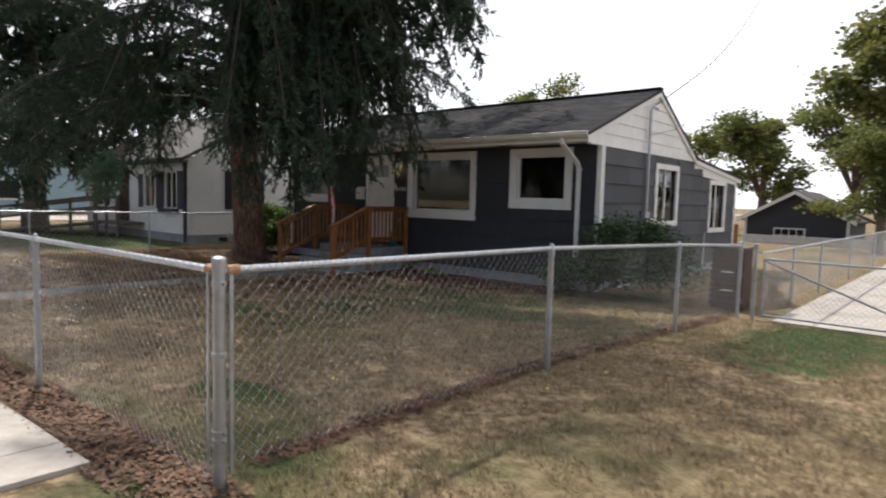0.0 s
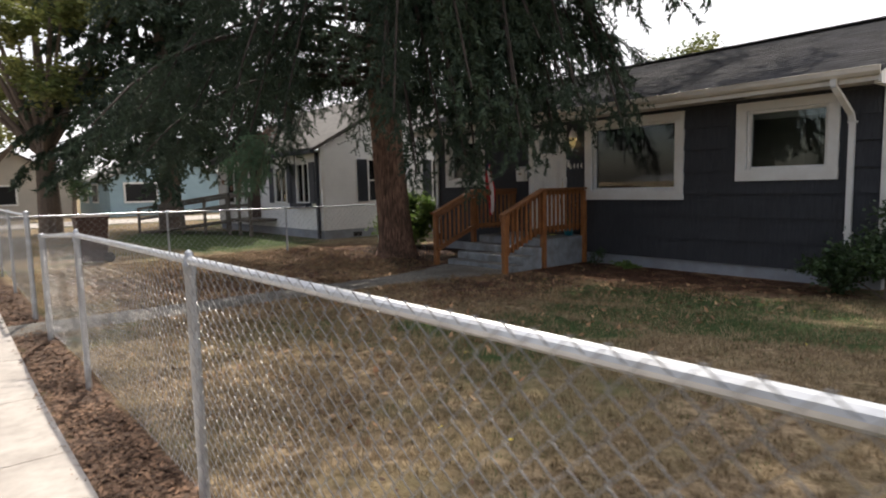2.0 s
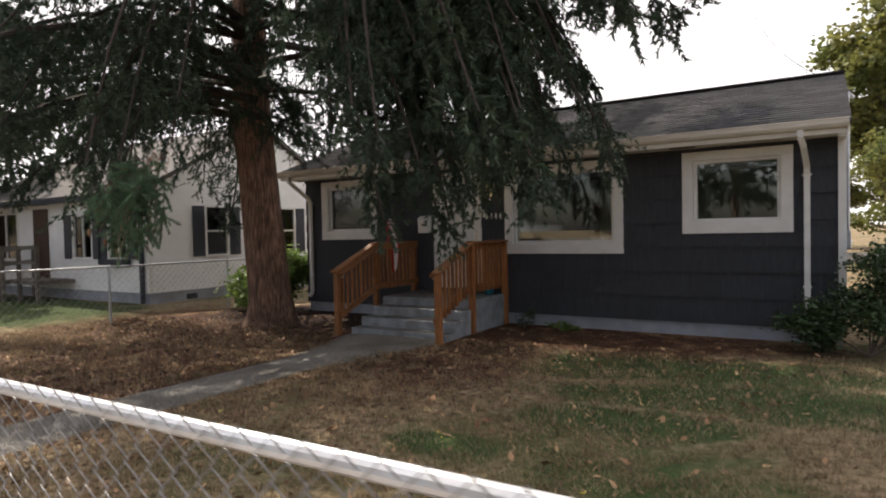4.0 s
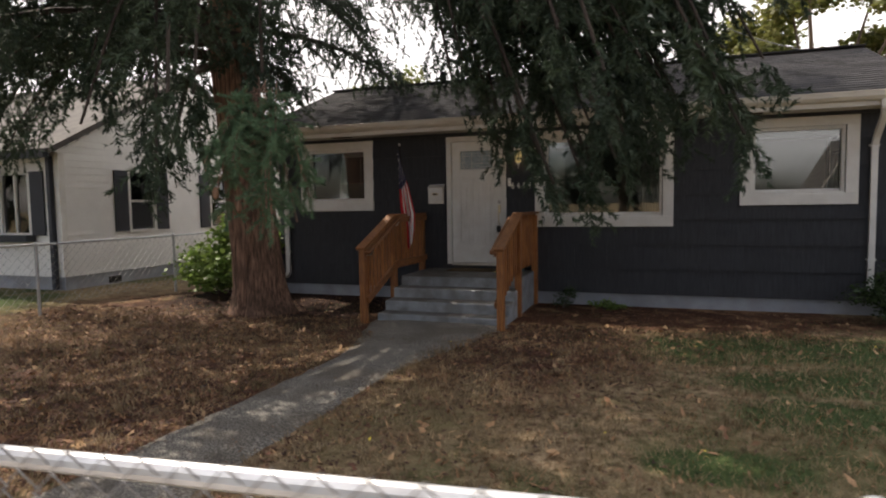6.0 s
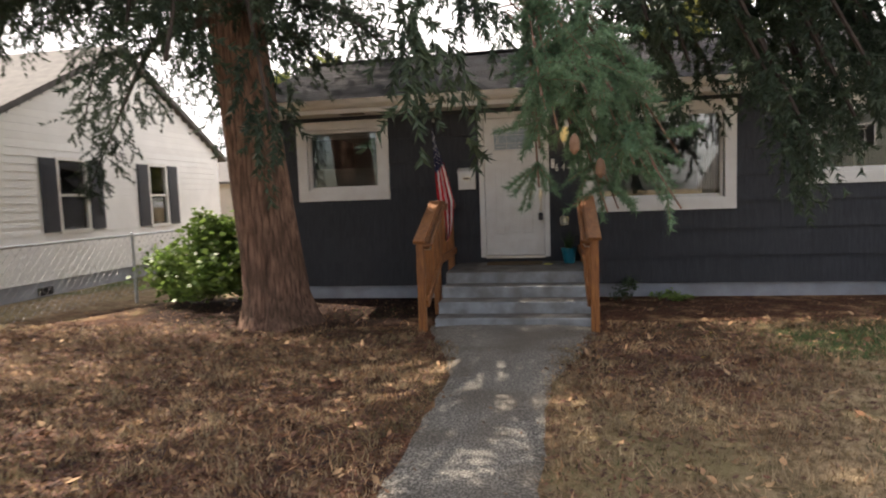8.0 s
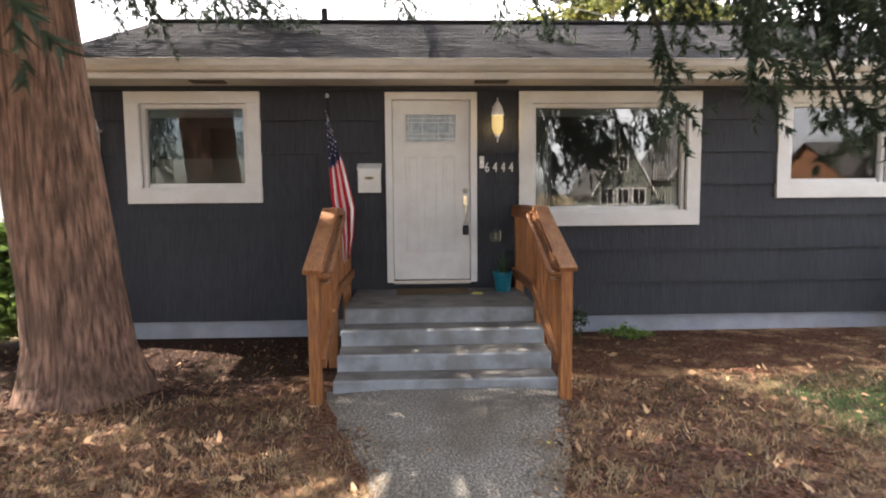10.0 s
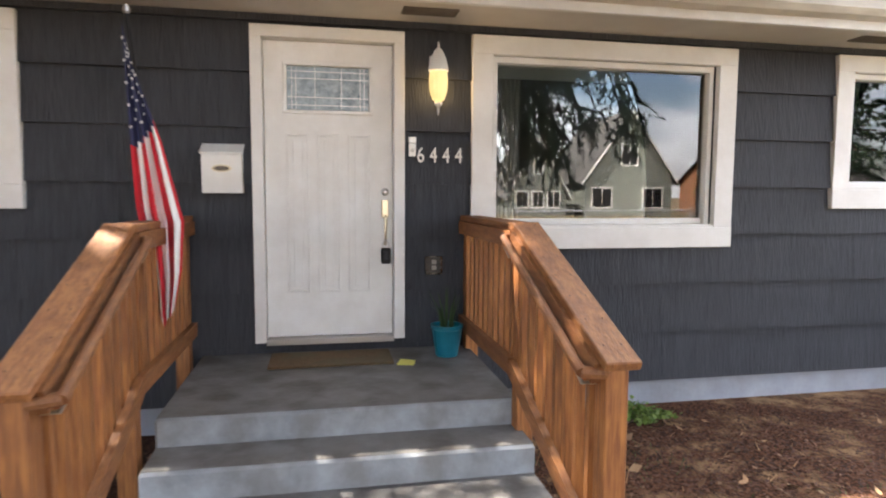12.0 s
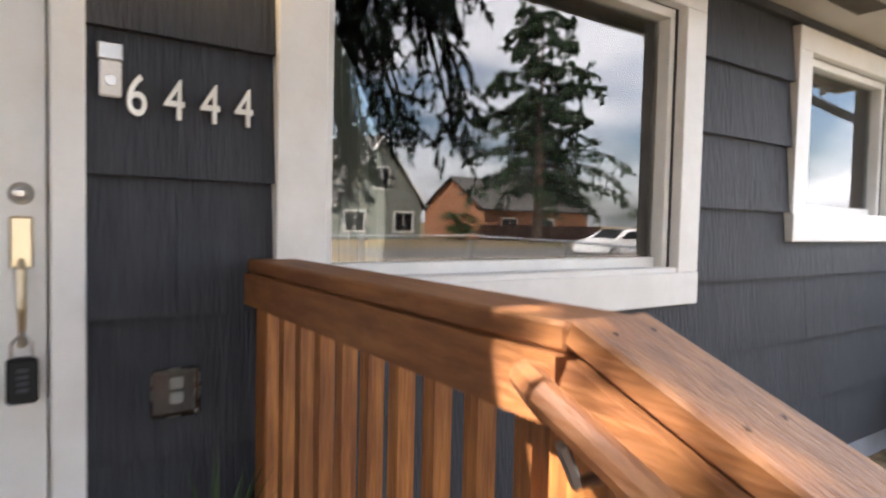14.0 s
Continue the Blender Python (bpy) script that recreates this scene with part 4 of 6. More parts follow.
# ---- cedar railings ----
def railing(x, inside, label):
    """inside: +1 when the steps lie at greater x."""
    r = thing("stair_railing", (x, 9.9, -0.05), label, "stair railing", group="railings of the front steps")
    yb, zb, yt, zt_ = 8.83, 1.01, 9.86, 1.43
    part("post", boxes((x - 0.045, x + 0.045, yb - 0.03, yb + 0.06, -0.12, zb - 0.005), bevel=0.004), M_CEDAR, r)
    part("post", boxes((x - 0.045, x + 0.045, 9.82, 9.91, -0.12, zt_ - 0.012), bevel=0.004), M_CEDAR, r)
    part("post", boxes((x - 0.045, x + 0.045, 11.02, 11.11, -0.12, zt_ - 0.012), bevel=0.004), M_CEDAR, r)
    dz = (zt_ - zb) / (yt - yb)
    for nm, off, w, h in (("cap", 0.012, 0.14, 0.038),):
        bm = bmesh.new()
        beam(bm, (x, yb - 0.075, zb - 0.075 * dz + off + 0.018), (x, yt, zt_ + off + 0.018), w, h)
        bmesh.ops.bevel(bm, geom=bm.edges[:], offset=0.005, segments=1, affect="EDGES")
        part("cap", bm, M_CEDAR_Y, r)
        bm = boxes((x - 0.07, x + 0.07, yt + 0.002, 11.115, zt_ + 0.002, zt_ + 0.04), bevel=0.005)
        part("cap", bm, M_CEDAR_Y, r)
    s = inside
    xi = x + s * 0.065
    for nm, o in (("top_rail", -0.0425), ("bottom_rail", -0.72)):
        bm = bmesh.new()
        beam(bm, (xi - s * 0.0, yb + 0.0, zb + o), (xi, yt, zt_ + o), 0.036, 0.088)
        part(nm, bm, M_CEDAR_Y, r)
        bm = boxes((xi - 0.018, xi + 0.018, yt + 0.004, 11.1, zt_ + o - 0.045, zt_ + o + 0.043))
        part(nm, bm, M_CEDAR_Y, r)
    xo = x + s * 0.025
    for y in np.arange(yb + 0.125, yt - 0.02, 0.118):
        z = zb + (y - yb) * dz
        part("baluster", boxes((xo - 0.018, xo + 0.018, y - 0.018, y + 0.018, z - 0.78, z - 0.02)), M_CEDAR, r)
    for y in np.arange(yt + 0.10, 11.0, 0.118):
        part("baluster", boxes((xo - 0.018, xo + 0.018, y - 0.018, y + 0.018, zt_ - 0.80, zt_ - 0.01)), M_CEDAR, r)
    bm = bmesh.new()
    hy = x + s * 0.125
    tube(bm, [(hy, yb + 0.0, zb - 0.035), (hy, yt - 0.02, zt_ - 0.035)], 0.021, 10)
    tube(bm, [(hy, yt - 0.02, zt_ - 0.035), (x + s * 0.08, yt + 0.06, zt_ - 0.035)], 0.021, 8)
    tube(bm, [(hy, yb + 0.012, zb - 0.035), (x + s * 0.03, yb - 0.012, zb - 0.04)], 0.024, 10)
    part("handrail", bm, M_CEDAR_Y, r, "round cedar handrail", smooth=False)
    for k in range(7):
        yy = yb + 0.02 + (yt - yb) * k / 6.4
        for o in (-0.035, 0.035):
            bm = bmesh.new()
            zz = zb + (yy - yb) * dz + 0.047
            tube(bm, [(x + o, yy, zz), (x + o, yy, zz + 0.004)], 0.0045, 8)
            part("screw", bm, M_BLACK, r)
    for q in (0.05, 0.95):
        bm = bmesh.new()
        yy = yb + (yt - yb) * q
        zz = zb + (zt_ - zb) * q
        tube(bm, [(x + s * 0.045, yy, zz - 0.11), (x + s * 0.1, yy, zz - 0.11), (hy, yy, zz - 0.06)], 0.008, 6)
        part("bracket", bm, M_NICKEL, r, "small dull metal handrail bracket")
    return r


railing(-10.655, -1, "orange-stained cedar stair railing beside the teal pot")
railing(-12.615, 1, "orange-stained cedar stair railing carrying the flag")

# ---- porch things ----
pot = thing("plant_pot", (-10.87, 10.86, 0.47), "teal glazed pot with a thin green plant", "plant pot")
bm = bmesh.new()
lathe(bm, -10.87, 10.86, [(0.07, 0.472), (0.078, 0.48), (0.105, 0.66), (0.112, 0.665), (0.112, 0.69), (0.10, 0.69), (0.098, 0.66), (0.02, 0.655)], 20)
part("pot", bm, M_TEAL, pot, "teal glazed pot", smooth=False)
bm = bmesh.new()
rr = random.Random(3)
for k in range(26):
    a, l_, t = rr.uniform(0, 6.28), rr.uniform(0.12, 0.30), rr.uniform(0.1, 0.6)
    p0 = Vector((-10.87 + 0.04 * math.cos(a), 10.86 + 0.04 * math.sin(a), 0.655))
    p1 = p0 + Vector((math.cos(a) * t * 0.5, math.sin(a) * t * 0.5, 1)) * l_ * 0.5
    p2 = p0 + Vector((math.cos(a) * t, math.sin(a) * t * 0.6, 1)) * l_
    s = Vector((-math.sin(a), math.cos(a), 0)) * 0.007
    v = [bm.verts.new(q) for q in (p0 - s, p0 + s, p1 + s, p1 - s, p2)]
    bm.faces.new(v[:4])
    bm.faces.new((v[3], v[2], v[4]))
part("foliage", bm, M_LEAF_DARK, pot, "thin dark green stalks")
pot.location.z = 0.514
solid("doormat", boxes((-12.05, -11.25, 10.70, 11.06, 0.516, 0.531), bevel=0.004), M_MAT, "worn brown coir doormat on the landing", "doormat")
bm = bmesh.new()
v = [bm.verts.new(p) for p in ((-11.24, 10.66, 0.520), (-11.13, 10.64, 0.518), (-11.10, 10.76, 0.518), (-11.20, 10.78, 0.526))]
bm.faces.new(v)
v2 = [bm.verts.new((q.co.x, q.co.y, q.co.z + 0.002)) for q in v]
bm.faces.new(v2)
solid("paper_note", bm, M_NOTE, "small yellow paper note lying on the landing", "note")

# flag on a short pole set on the railing
fl = thing("flag", (-12.56, 10.3, 1.4), "striped red, white and blue flag hanging limp from a short pole", "flag")
FT, FB = Vector((-12.69, 10.35, 2.55)), Vector((-12.60, 10.40, 1.40))
bm = bmesh.new()
tube(bm, [FB, FT], 0.011, 8)
part("pole", bm, M_BLACK, fl, "dark thin flag pole")
bm = bmesh.new()
lathe(bm, FT.x, FT.y, [(0.006, 2.545), (0.02, 2.56), (0.02, 2.58), (0.006, 2.60)], 8)
part("finial", bm, M_NICKEL, fl)
nu, nv_ = 27, 40


def flag_point(u, v):
    """u across the stripes that the folds leave in view, v down the hanging cloth."""
    left = np.interp(v, (0, 0.4, 0.6, 1), (-12.705, -12.68, -12.665, -12.575))
    right = np.interp(v, (0, 0.1, 0.35, 0.65, 0.85, 1), (-12.69, -12.65, -12.53, -12.43, -12.45, -12.49))
    fold = math.sin(u * 15 + v * 3.0)
    z = 2.50 - v * 1.60 - 0.10 * u * (1 - v) + 0.14 * abs(u - 0.35) * v ** 2
    return Vector((left + (right - left) * u + 0.012 * fold * v, 10.31 - 0.045 * fold * (0.25 + v), z))


def is_canton(i, v):
    return v < 0.40 - 0.13 * i / 26


for name, cond, mm, lab in (("red_stripes", lambda i, v: (i // 4) % 2 == 0 and not is_canton(i, v), M_RED, "red stripes"), ("white_stripes", lambda i, v: (i // 4) % 2 == 1 and not is_canton(i, v), M_CLOTH, "white stripes"), ("canton", is_canton, M_BLUE, "dark blue field")):
    bm = bmesh.new()
    cache = {}

    def vert(i, j):
        if (i, j) not in cache:
            cache[i, j] = bm.verts.new(flag_point(i / 26, j / nv_))
        return cache[i, j]

    for i in range(26):
        for j in range(nv_):
            if cond(i, j / nv_):
                bm.faces.new((vert(i, j), vert(i + 1, j), vert(i + 1, j + 1), vert(i, j + 1)))
    part(name, bm, mm, fl, lab, smooth=True)
for i in range(7):
    for j in range(9):
        if (i + j) % 2 == 0:
            bm = bmesh.new()
            u, v = (2.0 + i * 3.6) / 26, 0.05 + j * 0.036
            if not is_canton(2.0 + i * 3.6, v + 0.03):
                continue
            c = flag_point(u, v) + Vector((0, -0.006, 0))
            e = 0.011
            ring = [bm.verts.new(c + Vector((e * (1 if k % 2 else 0.45) * math.cos(k * math.pi / 5 + 0.3), -0.002, e * (1 if k % 2 else 0.45) * math.sin(k * math.pi / 5 + 0.3)))) for k in range(10)]
            bm.faces.new(ring)
            part("star", bm, M_CLOTH, fl)


# ---- chain-link fences ----
def wire_mesh(name, a, b, za, zb, height, parent, pitch=0.076, r=0.0017, edge_up=True):
    """Diamond wire mesh between plan points a and b, tops za and zb."""
    a, b = np.array(a, float), np.array(b, float)
    L = np.linalg.norm(b - a)
    d = (b - a) / L
    nrm = np.array([-d[1], d[0]])
    n = int(L / pitch)
    rows = int(height / (pitch / 2))
    V, F = [], []
    for i in range(n):
        for sgn in (1,):
            pts = []
            for j in range(rows + 1):
                s = (i + (0.5 if j % 2 else -0.02) + 0.25) * pitch
                p = a + d * s + nrm * (0.004 if j % 2 else -0.004)
                top = za + (zb - za) * s / L
                pts.append((p[0], p[1], top - j * pitch / 2))
            pts2 = []
            for j in range(rows + 1):
                s = (i + (0.5 if j % 2 else 1.02) + 0.25) * pitch
                p = a + d * s + nrm * (-0.004 if j % 2 else 0.004)
                top = za + (zb - za) * s / L
                pts2.append((p[0], p[1], top - j * pitch / 2))
            for pp in (pts, pts2):
                k = len(V)
                for q in pp:
                    V += [(q[0] - d[0] * r, q[1] - d[1] * r, q[2] - r * 0.6), (q[0] + d[0] * r, q[1] + d[1] * r, q[2] - r * 0.6), (q[0] + nrm[0] * r, q[1] + nrm[1] * r, q[2] + r)]
                for j in range(rows):
                    o = k + j * 3
                    F += [(o, o + 1, o + 4, o + 3), (o + 1, o + 2, o + 5, o + 4), (o + 2, o, o + 3, o + 5)]
    return raw(name, V, F, M_WIRE, parent, kind="stuff", label="galvanised diamond wire mesh")


fence = thing("chain_link_fence", (-5.5, 1.97, 0.2), "low galvanised chain-link fence along the sidewalk", "fence")
YF, XS = 1.95, -2.83
line = [(-2.83, 1.30), (-5.6, 1.28), (-8.5, 1.25), (-10.75, 1.13)]


for (xa, za), (xb, zb) in zip(line, line[1:]):
    bm = bmesh.new()
    tube(bm, [(xa, YF, za), (xb, YF, zb)], 0.0185, 12)
    part("top_rail", bm, M_RAIL, fence, smooth=False)
    wire_mesh("wire_mesh", (xb, YF - 0.02), (xa, YF - 0.02), zb + 0.03, za + 0.03, 1.08, fence)


def line_post(x, y, z, parent, gz_=None, r=0.024):
    g = float(ground_z(x, y)) - 0.08
    bm = bmesh.new()
    tube(bm, [(x, y, g), (x, y, z - 0.03)], r, 12)
    p = part("post", bm, M_GALV, parent)
    bm = bmesh.new()
    lathe(bm, x, y, [(r + 0.004, z - 0.06), (r + 0.005, z - 0.02), (0.021, z + 0.015), (0.016, z + 0.035), (0.004, z + 0.045)], 12)
    part("post_cap", bm, M_GALV, parent)
    return p


for x, z in ((-5.6, 1.28), (-8.5, 1.255)):
    line_post(x, YF, z, fence)


def end_post(x, y, z, parent, r=0.030):
    g = float(ground_z(x, y)) - 0.08
    bm = bmesh.new()
    tube(bm, [(x, y, g), (x, y, z)], r, 18)
    part("post", bm, M_GALV, parent)
    bm = bmesh.new()
    lathe(bm, x, y, [(r + 0.004, z - 0.045), (r + 0.005, z + 0.002), (r + 0.001, z + 0.012), (r * 0.6, z + 0.018), (0.003, z + 0.02)], 18)
    part("post_cap", bm, M_GALV, parent)
    for h in (0.30, 0.34, 0.72, z - g - 0.12):
        bm = bmesh.new()
        lathe(bm, x, y, [(r + 0.001, g + h), (r + 0.005, g + h + 0.002), (r + 0.005, g + h + 0.020), (r + 0.001, g + h + 0.022)], 14)
        box(bm, x + r, x + r + 0.03, y - 0.004, y + 0.004, g + h + 0.004, g + h + 0.018)
        part("tension_band", bm, M_GALV, parent)


end_post(XS, YF, 1.35, fence)
end_post(-10.8, YF, 1.14, fence)
bm = bmesh.new()
tube(bm, [(XS - 0.035, YF, 1.30), (XS - 0.10, YF, 1.30)], 0.026, 10)
tube(bm, [(XS, YF + 0.035, 1.30), (XS, YF + 0.10, 1.30)], 0.026, 10)
part("rail_clamp", bm, M_RUST, fence, "rusty rail clamp at the corner")
bm = bmesh.new()
beam(bm, (XS - 0.07, YF - 0.02, 0.30), (XS - 0.07, YF - 0.02, 1.30), 0.018, 0.006, up=(0, 1, 0))
beam(bm, (XS + 0.025, YF + 0.05, 0.30), (XS + 0.025, YF + 0.05, 1.28), 0.006, 0.018, up=(0, 1, 0))
part("tension_bar", bm, M_GALV, fence)

side_fence = thing("side_fence", (XS, 6.0, 0.2), "low galvanised chain-link fence along the side lawn", "fence")
sl = [(1.95, 1.30), (4.92, 1.28), (7.8, 1.20), (10.3, 1.10)]
for (ya, za), (yb, zb) in zip(sl, sl[1:]):
    bm = bmesh.new()
    tube(bm, [(XS, ya, za), (XS, yb, zb)], 0.0185, 12)
    part("top_rail", bm, M_RAIL, side_fence)
    wire_mesh("wire_mesh", (XS + 0.02, ya), (XS + 0.02, yb), za + 0.03, zb + 0.03, 1.02, side_fence)
for y, z in sl[1:3]:
    line_post(XS, y, z, side_fence)
end_post(XS, 10.3, 1.14, side_fence, 0.026)

gate = thing("driveway_gate", (-1.5, 10.3, 0.0), "low chain-link gate across the driveway", "gate")
end_post(-2.62, 10.3, 1.12, gate, 0.026)
bm = bmesh.new()
for a, b in (((-2.5, 10.3, 0.92), (1.4, 10.3, 0.90)), ((-2.5, 10.3, 0.92), (-2.5, 10.3, 0.05)), ((-2.5, 10.3, 0.09), (1.4, 10.3, 0.09)), ((1.4, 10.3, 0.09), (1.4, 10.3, 0.90)), ((-2.5, 10.3, 0.9), (-0.4, 10.3, 0.1))):
    tube(bm, [a, b], 0.016, 8)
part("gate_frame", bm, M_GALV, gate)
wire_mesh("wire_mesh", (-2.5, 10.3), (1.4, 10.3), 0.92, 0.90, 0.8, gate)
yf = thing("yard_fence", (-2.6, 16.0, 0.0), "chain-link fence along the driveway", "fence")
for y in (12.4, 14.8, 18.5, 23.0):
    line_post(-2.55, y, 1.0, yf)
bm = bmesh.new()
tube(bm, [(-2.55, 10.3, 1.0), (-2.55, 27.0, 1.0)], 0.018, 8)
part("top_rail", bm, M_RAIL, yf)
wire_mesh("wire_mesh", (-2.55, 10.4), (-2.55, 27.0), 1.0, 1.0, 0.95, yf, pitch=0.12, r=0.003)

nf = thing("neighbour_fence", (-17.8, 8.0, -0.05), "old chain-link fence between the two front yards", "fence")
bm = bmesh.new()
tube(bm, [(-17.8, 1.95, 1.15), (-17.8, 8.4, 1.08), (-17.8, 18.5, 1.08)], 0.018, 8)
part("top_rail", bm, M_GALV, nf)
for y, z in ((5.1, 1.12), (8.0, 1.09), (10.83, 1.09), (13.7, 1.08), (16.5, 1.08)):
    line_post(-17.8, y, z, nf)
wire_mesh("wire_mesh", (-17.8, 2.0), (-17.8, 18.4), 1.12, 1.08, 1.0, nf, pitch=0.14, r=0.0025)
wf = thing("west_fence", (-15, 1.97, -0.05), "chain-link fence beyond the front gate", "fence")
end_post(-12.25, YF, 1.36, wf)
bm = bmesh.new()
tube(bm, [(-12.25, YF, 1.32), (-26.0, YF, 1.32)], 0.018, 8)
part("top_rail", bm, M_GALV, wf)
for x in (-15.1, -17.95, -20.8, -23.7):
    line_post(x, YF, 1.32, wf)
wire_mesh("wire_mesh", (-12.25, YF), (-26, YF), 1.34, 1.34, 1.22, wf, pitch=0.1, r=0.0022)

# ---- white neighbour house ----
WX0, WX1, WY0, WY1 = -29.4, -20.15, 10.33, 17.7
wh = thing("white_house", (-24.8, 14.0, -0.05), "white lap-sided house with navy shutters and a dark roof", "house")
W1, W2 = (12.02, 12.74, 1.15, 2.45), (14.68, 15.31, 1.13, 2.45)
WF = ((-21.85, -21.0, 1.15, 2.36), (-23.6, -22.65, 1.15, 2.28), (-28.4, -26.8, 1.1, 2.45))
bm = bmesh.new()
z = 0.25
while z < 2.75:
    z1 = z + 0.14
    for a, b, c, d in minus((WY0, WY1, z, z1), [(w[0], w[1], w[2], w[3]) for w in (W1, W2)]):
        prism(bm, [(WX1 + 0.02, c), (WX1 + 0.006, d), (WX1 - 0.1, d), (WX1 - 0.1, c)], "y", a, b)
    z = z1
part("wall", bm, M_WHITE_SIDING, wh, "white lap siding")
bm = bmesh.new()
z = 0.25
while z < 2.75:
    z1 = z + 0.14
    for a, b, c, d in minus((WX0, WX1 - 0.001, z, z1), list(WF)):
        prism(bm, [(WY0 - 0.02, c), (WY0 - 0.006, d), (WY0 + 0.1, d), (WY0 + 0.1, c)], "x", a, b)
    z = z1
part("wall", bm, M_WHITE_SIDING, wh, "white lap siding")
# gable end, its ridge runs along x
WR_Y, WR_Z, WE_Z = 14.015, 4.86, 2.77
bm = bmesh.new()
z = 2.771
sw = (WR_Z - WE_Z) / (WR_Y - WY0 + 0.2)
while z < WR_Z - 0.2:
    h = (WR_Z - z - 0.14) / sw
    prism(bm, [(WR_Y - h - 0.12, z), (WR_Y + h + 0.12, z), (WR_Y + h, z + 0.138), (WR_Y - h, z + 0.138)], "x", WX1 - 0.08, WX1 + 0.006)
    part("gable_board", bm, M_WHITE_SIDING, wh, "white lap siding")
    bm = bmesh.new()
    z += 0.14
bm.free()
bm = bmesh.new()
prism(bm, [(WY0 - 0.3, WE_Z - 0.06), (WR_Y, WR_Z), (WY1 + 0.3, WE_Z - 0.06), (WY1 + 0.3, WE_Z + 0.06), (WR_Y, WR_Z + 0.14), (WY0 - 0.3, WE_Z + 0.06)], "x", WX0 - 0.3, WX1 + 0.12)
part("roof", bm, M_ROOF_FAR, wh, "dark shingle roof")
part("wall", boxes((WX0 + .1, WX1 - .1, WY1 - 0.1, WY1, 0.2, 2.78), (WX0, WX0 + 0.1, WY0 + .1, WY1, 0.2, 2.78)), M_WHITE_SIDING, wh)
part("foundation", boxes((WX0 + 0.03, WX1 - 0.03, WY0 + 0.03, WY1 - 0.03, -0.3, 0.25)), M_FOUND, wh, "grey foundation")
part("corner_board", boxes((WX1 - 0.02, WX1 + 0.035, WY0 - 0.035, WY0 + 0.09, 0.25, 2.76)), M_TRIM, wh)
part("downspout", boxes((WX1 - 0.22, WX1 - 0.13, WY0 - 0.12, WY0 - 0.03, 0.0, 2.7)), M_SHUTTER, wh, "dark downspout")
part("gutter", boxes((WX0 - 0.3, WX1 + 0.1, WY0 - 0.40, WY0 - 0.28, WE_Z - 0.12, WE_Z)), M_SHUTTER, wh, "dark gutter")
for y0, y1, z0, z1 in (W1, W2):
    win = part("window", boxes((WX1 - 0.02, WX1 + 0.03, y0 - 0.05, y1 + 0.05, z1, z1 + 0.07), (WX1 - 0.02, WX1 + 0.05, y0 - 0.05, y1 + 0.05, z0 - 0.07, z0), (WX1 - 0.02, WX1 + 0.03, y0 - 0.05, y0 + 0.03, z0, z1), (WX1 - 0.02, WX1 + 0.03, y1 - 0.03, y1 + 0.05, z0, z1), (WX1 - 0.03, WX1 + 0.015, y0 + .03, y1 - .03, (z0 + z1) / 2 - 0.025, (z0 + z1) / 2 + 0.025)), M_TRIM, wh)
    part("pane", boxes((WX1 - 0.03, WX1 - 0.024, y0, y1, z0, z1)), M_GLASS, win).visible_shadow = False
    part("blind", boxes((WX1 - 0.09, WX1 - 0.08, y0, y1, (z0 + z1) / 2, z1)), M_CURTAIN, win)
    for a in (y0 - 0.42, y1 + 0.05):
        bm = boxes((WX1 + 0.02, WX1 + 0.05, a, a + 0.37, z0 - 0.03, z1 + 0.03), bevel=0.004)
        sh = part("shutter", bm, M_SHUTTER, wh, "navy louvred shutter")
        for k in range(18):
            zz = z0 + 0.05 + k * (z1 - z0 - 0.1) / 18
            part("slat", boxes((WX1 + 0.05, WX1 + 0.058, a + 0.05, a + 0.32, zz, zz + 0.035)), M_SHUTTER, sh)
for x0, x1, z0, z1 in WF:
    win = part("window", boxes((x0 - 0.05, x1 + 0.05, WY0 - 0.04, WY0 + 0.02, z1, z1 + 0.07), (x0 - 0.05, x1 + 0.05, WY0 - 0.05, WY0 + 0.02, z0 - 0.07, z0), (x0 - 0.05, x0 + 0.03, WY0 - 0.04, WY0 + 0.02, z0, z1), (x1 - 0.03, x1 + 0.05, WY0 - 0.04, WY0 + 0.02, z0, z1), ((x0 + x1) / 2 - 0.02, (x0 + x1) / 2 + 0.02, WY0 - 0.02, WY0 + 0.02, z0, z1)), M_TRIM, wh)
    part("pane", boxes((x0, x1, WY0 + 0.02, WY0 + 0.026, z0, z1)), M_GLASS, win).visible_shadow = False
    if x0 > -26:
        for a in (x0 - 0.45, x1 + 0.06):
            part("shutter", boxes((a, a + 0.38, WY0 - 0.055, WY0 - 0.022, z0 - 0.05, z1 + 0.05), bevel=0.004), M_SHUTTER, wh, "navy louvred shutter")
part("window_box", boxes((-22.0, -20.85, WY0 - 0.25, WY0 - 0.03, 0.97, 1.11), bevel=0.01), M_SHUTTER, wh, "dark window box")
part("door", boxes((-25.8, -24.95, WY0 - 0.05, WY0 - 0.02, 0.55, 2.55), bevel=0.01), M_DARKWOOD, wh, "dark front door")
part("vent", boxes((WX1 - 0.03, WX1 + 0.01, 11.4, 11.7, 0.0, 0.14)), M_BLACK, wh, "dark foundation vent")

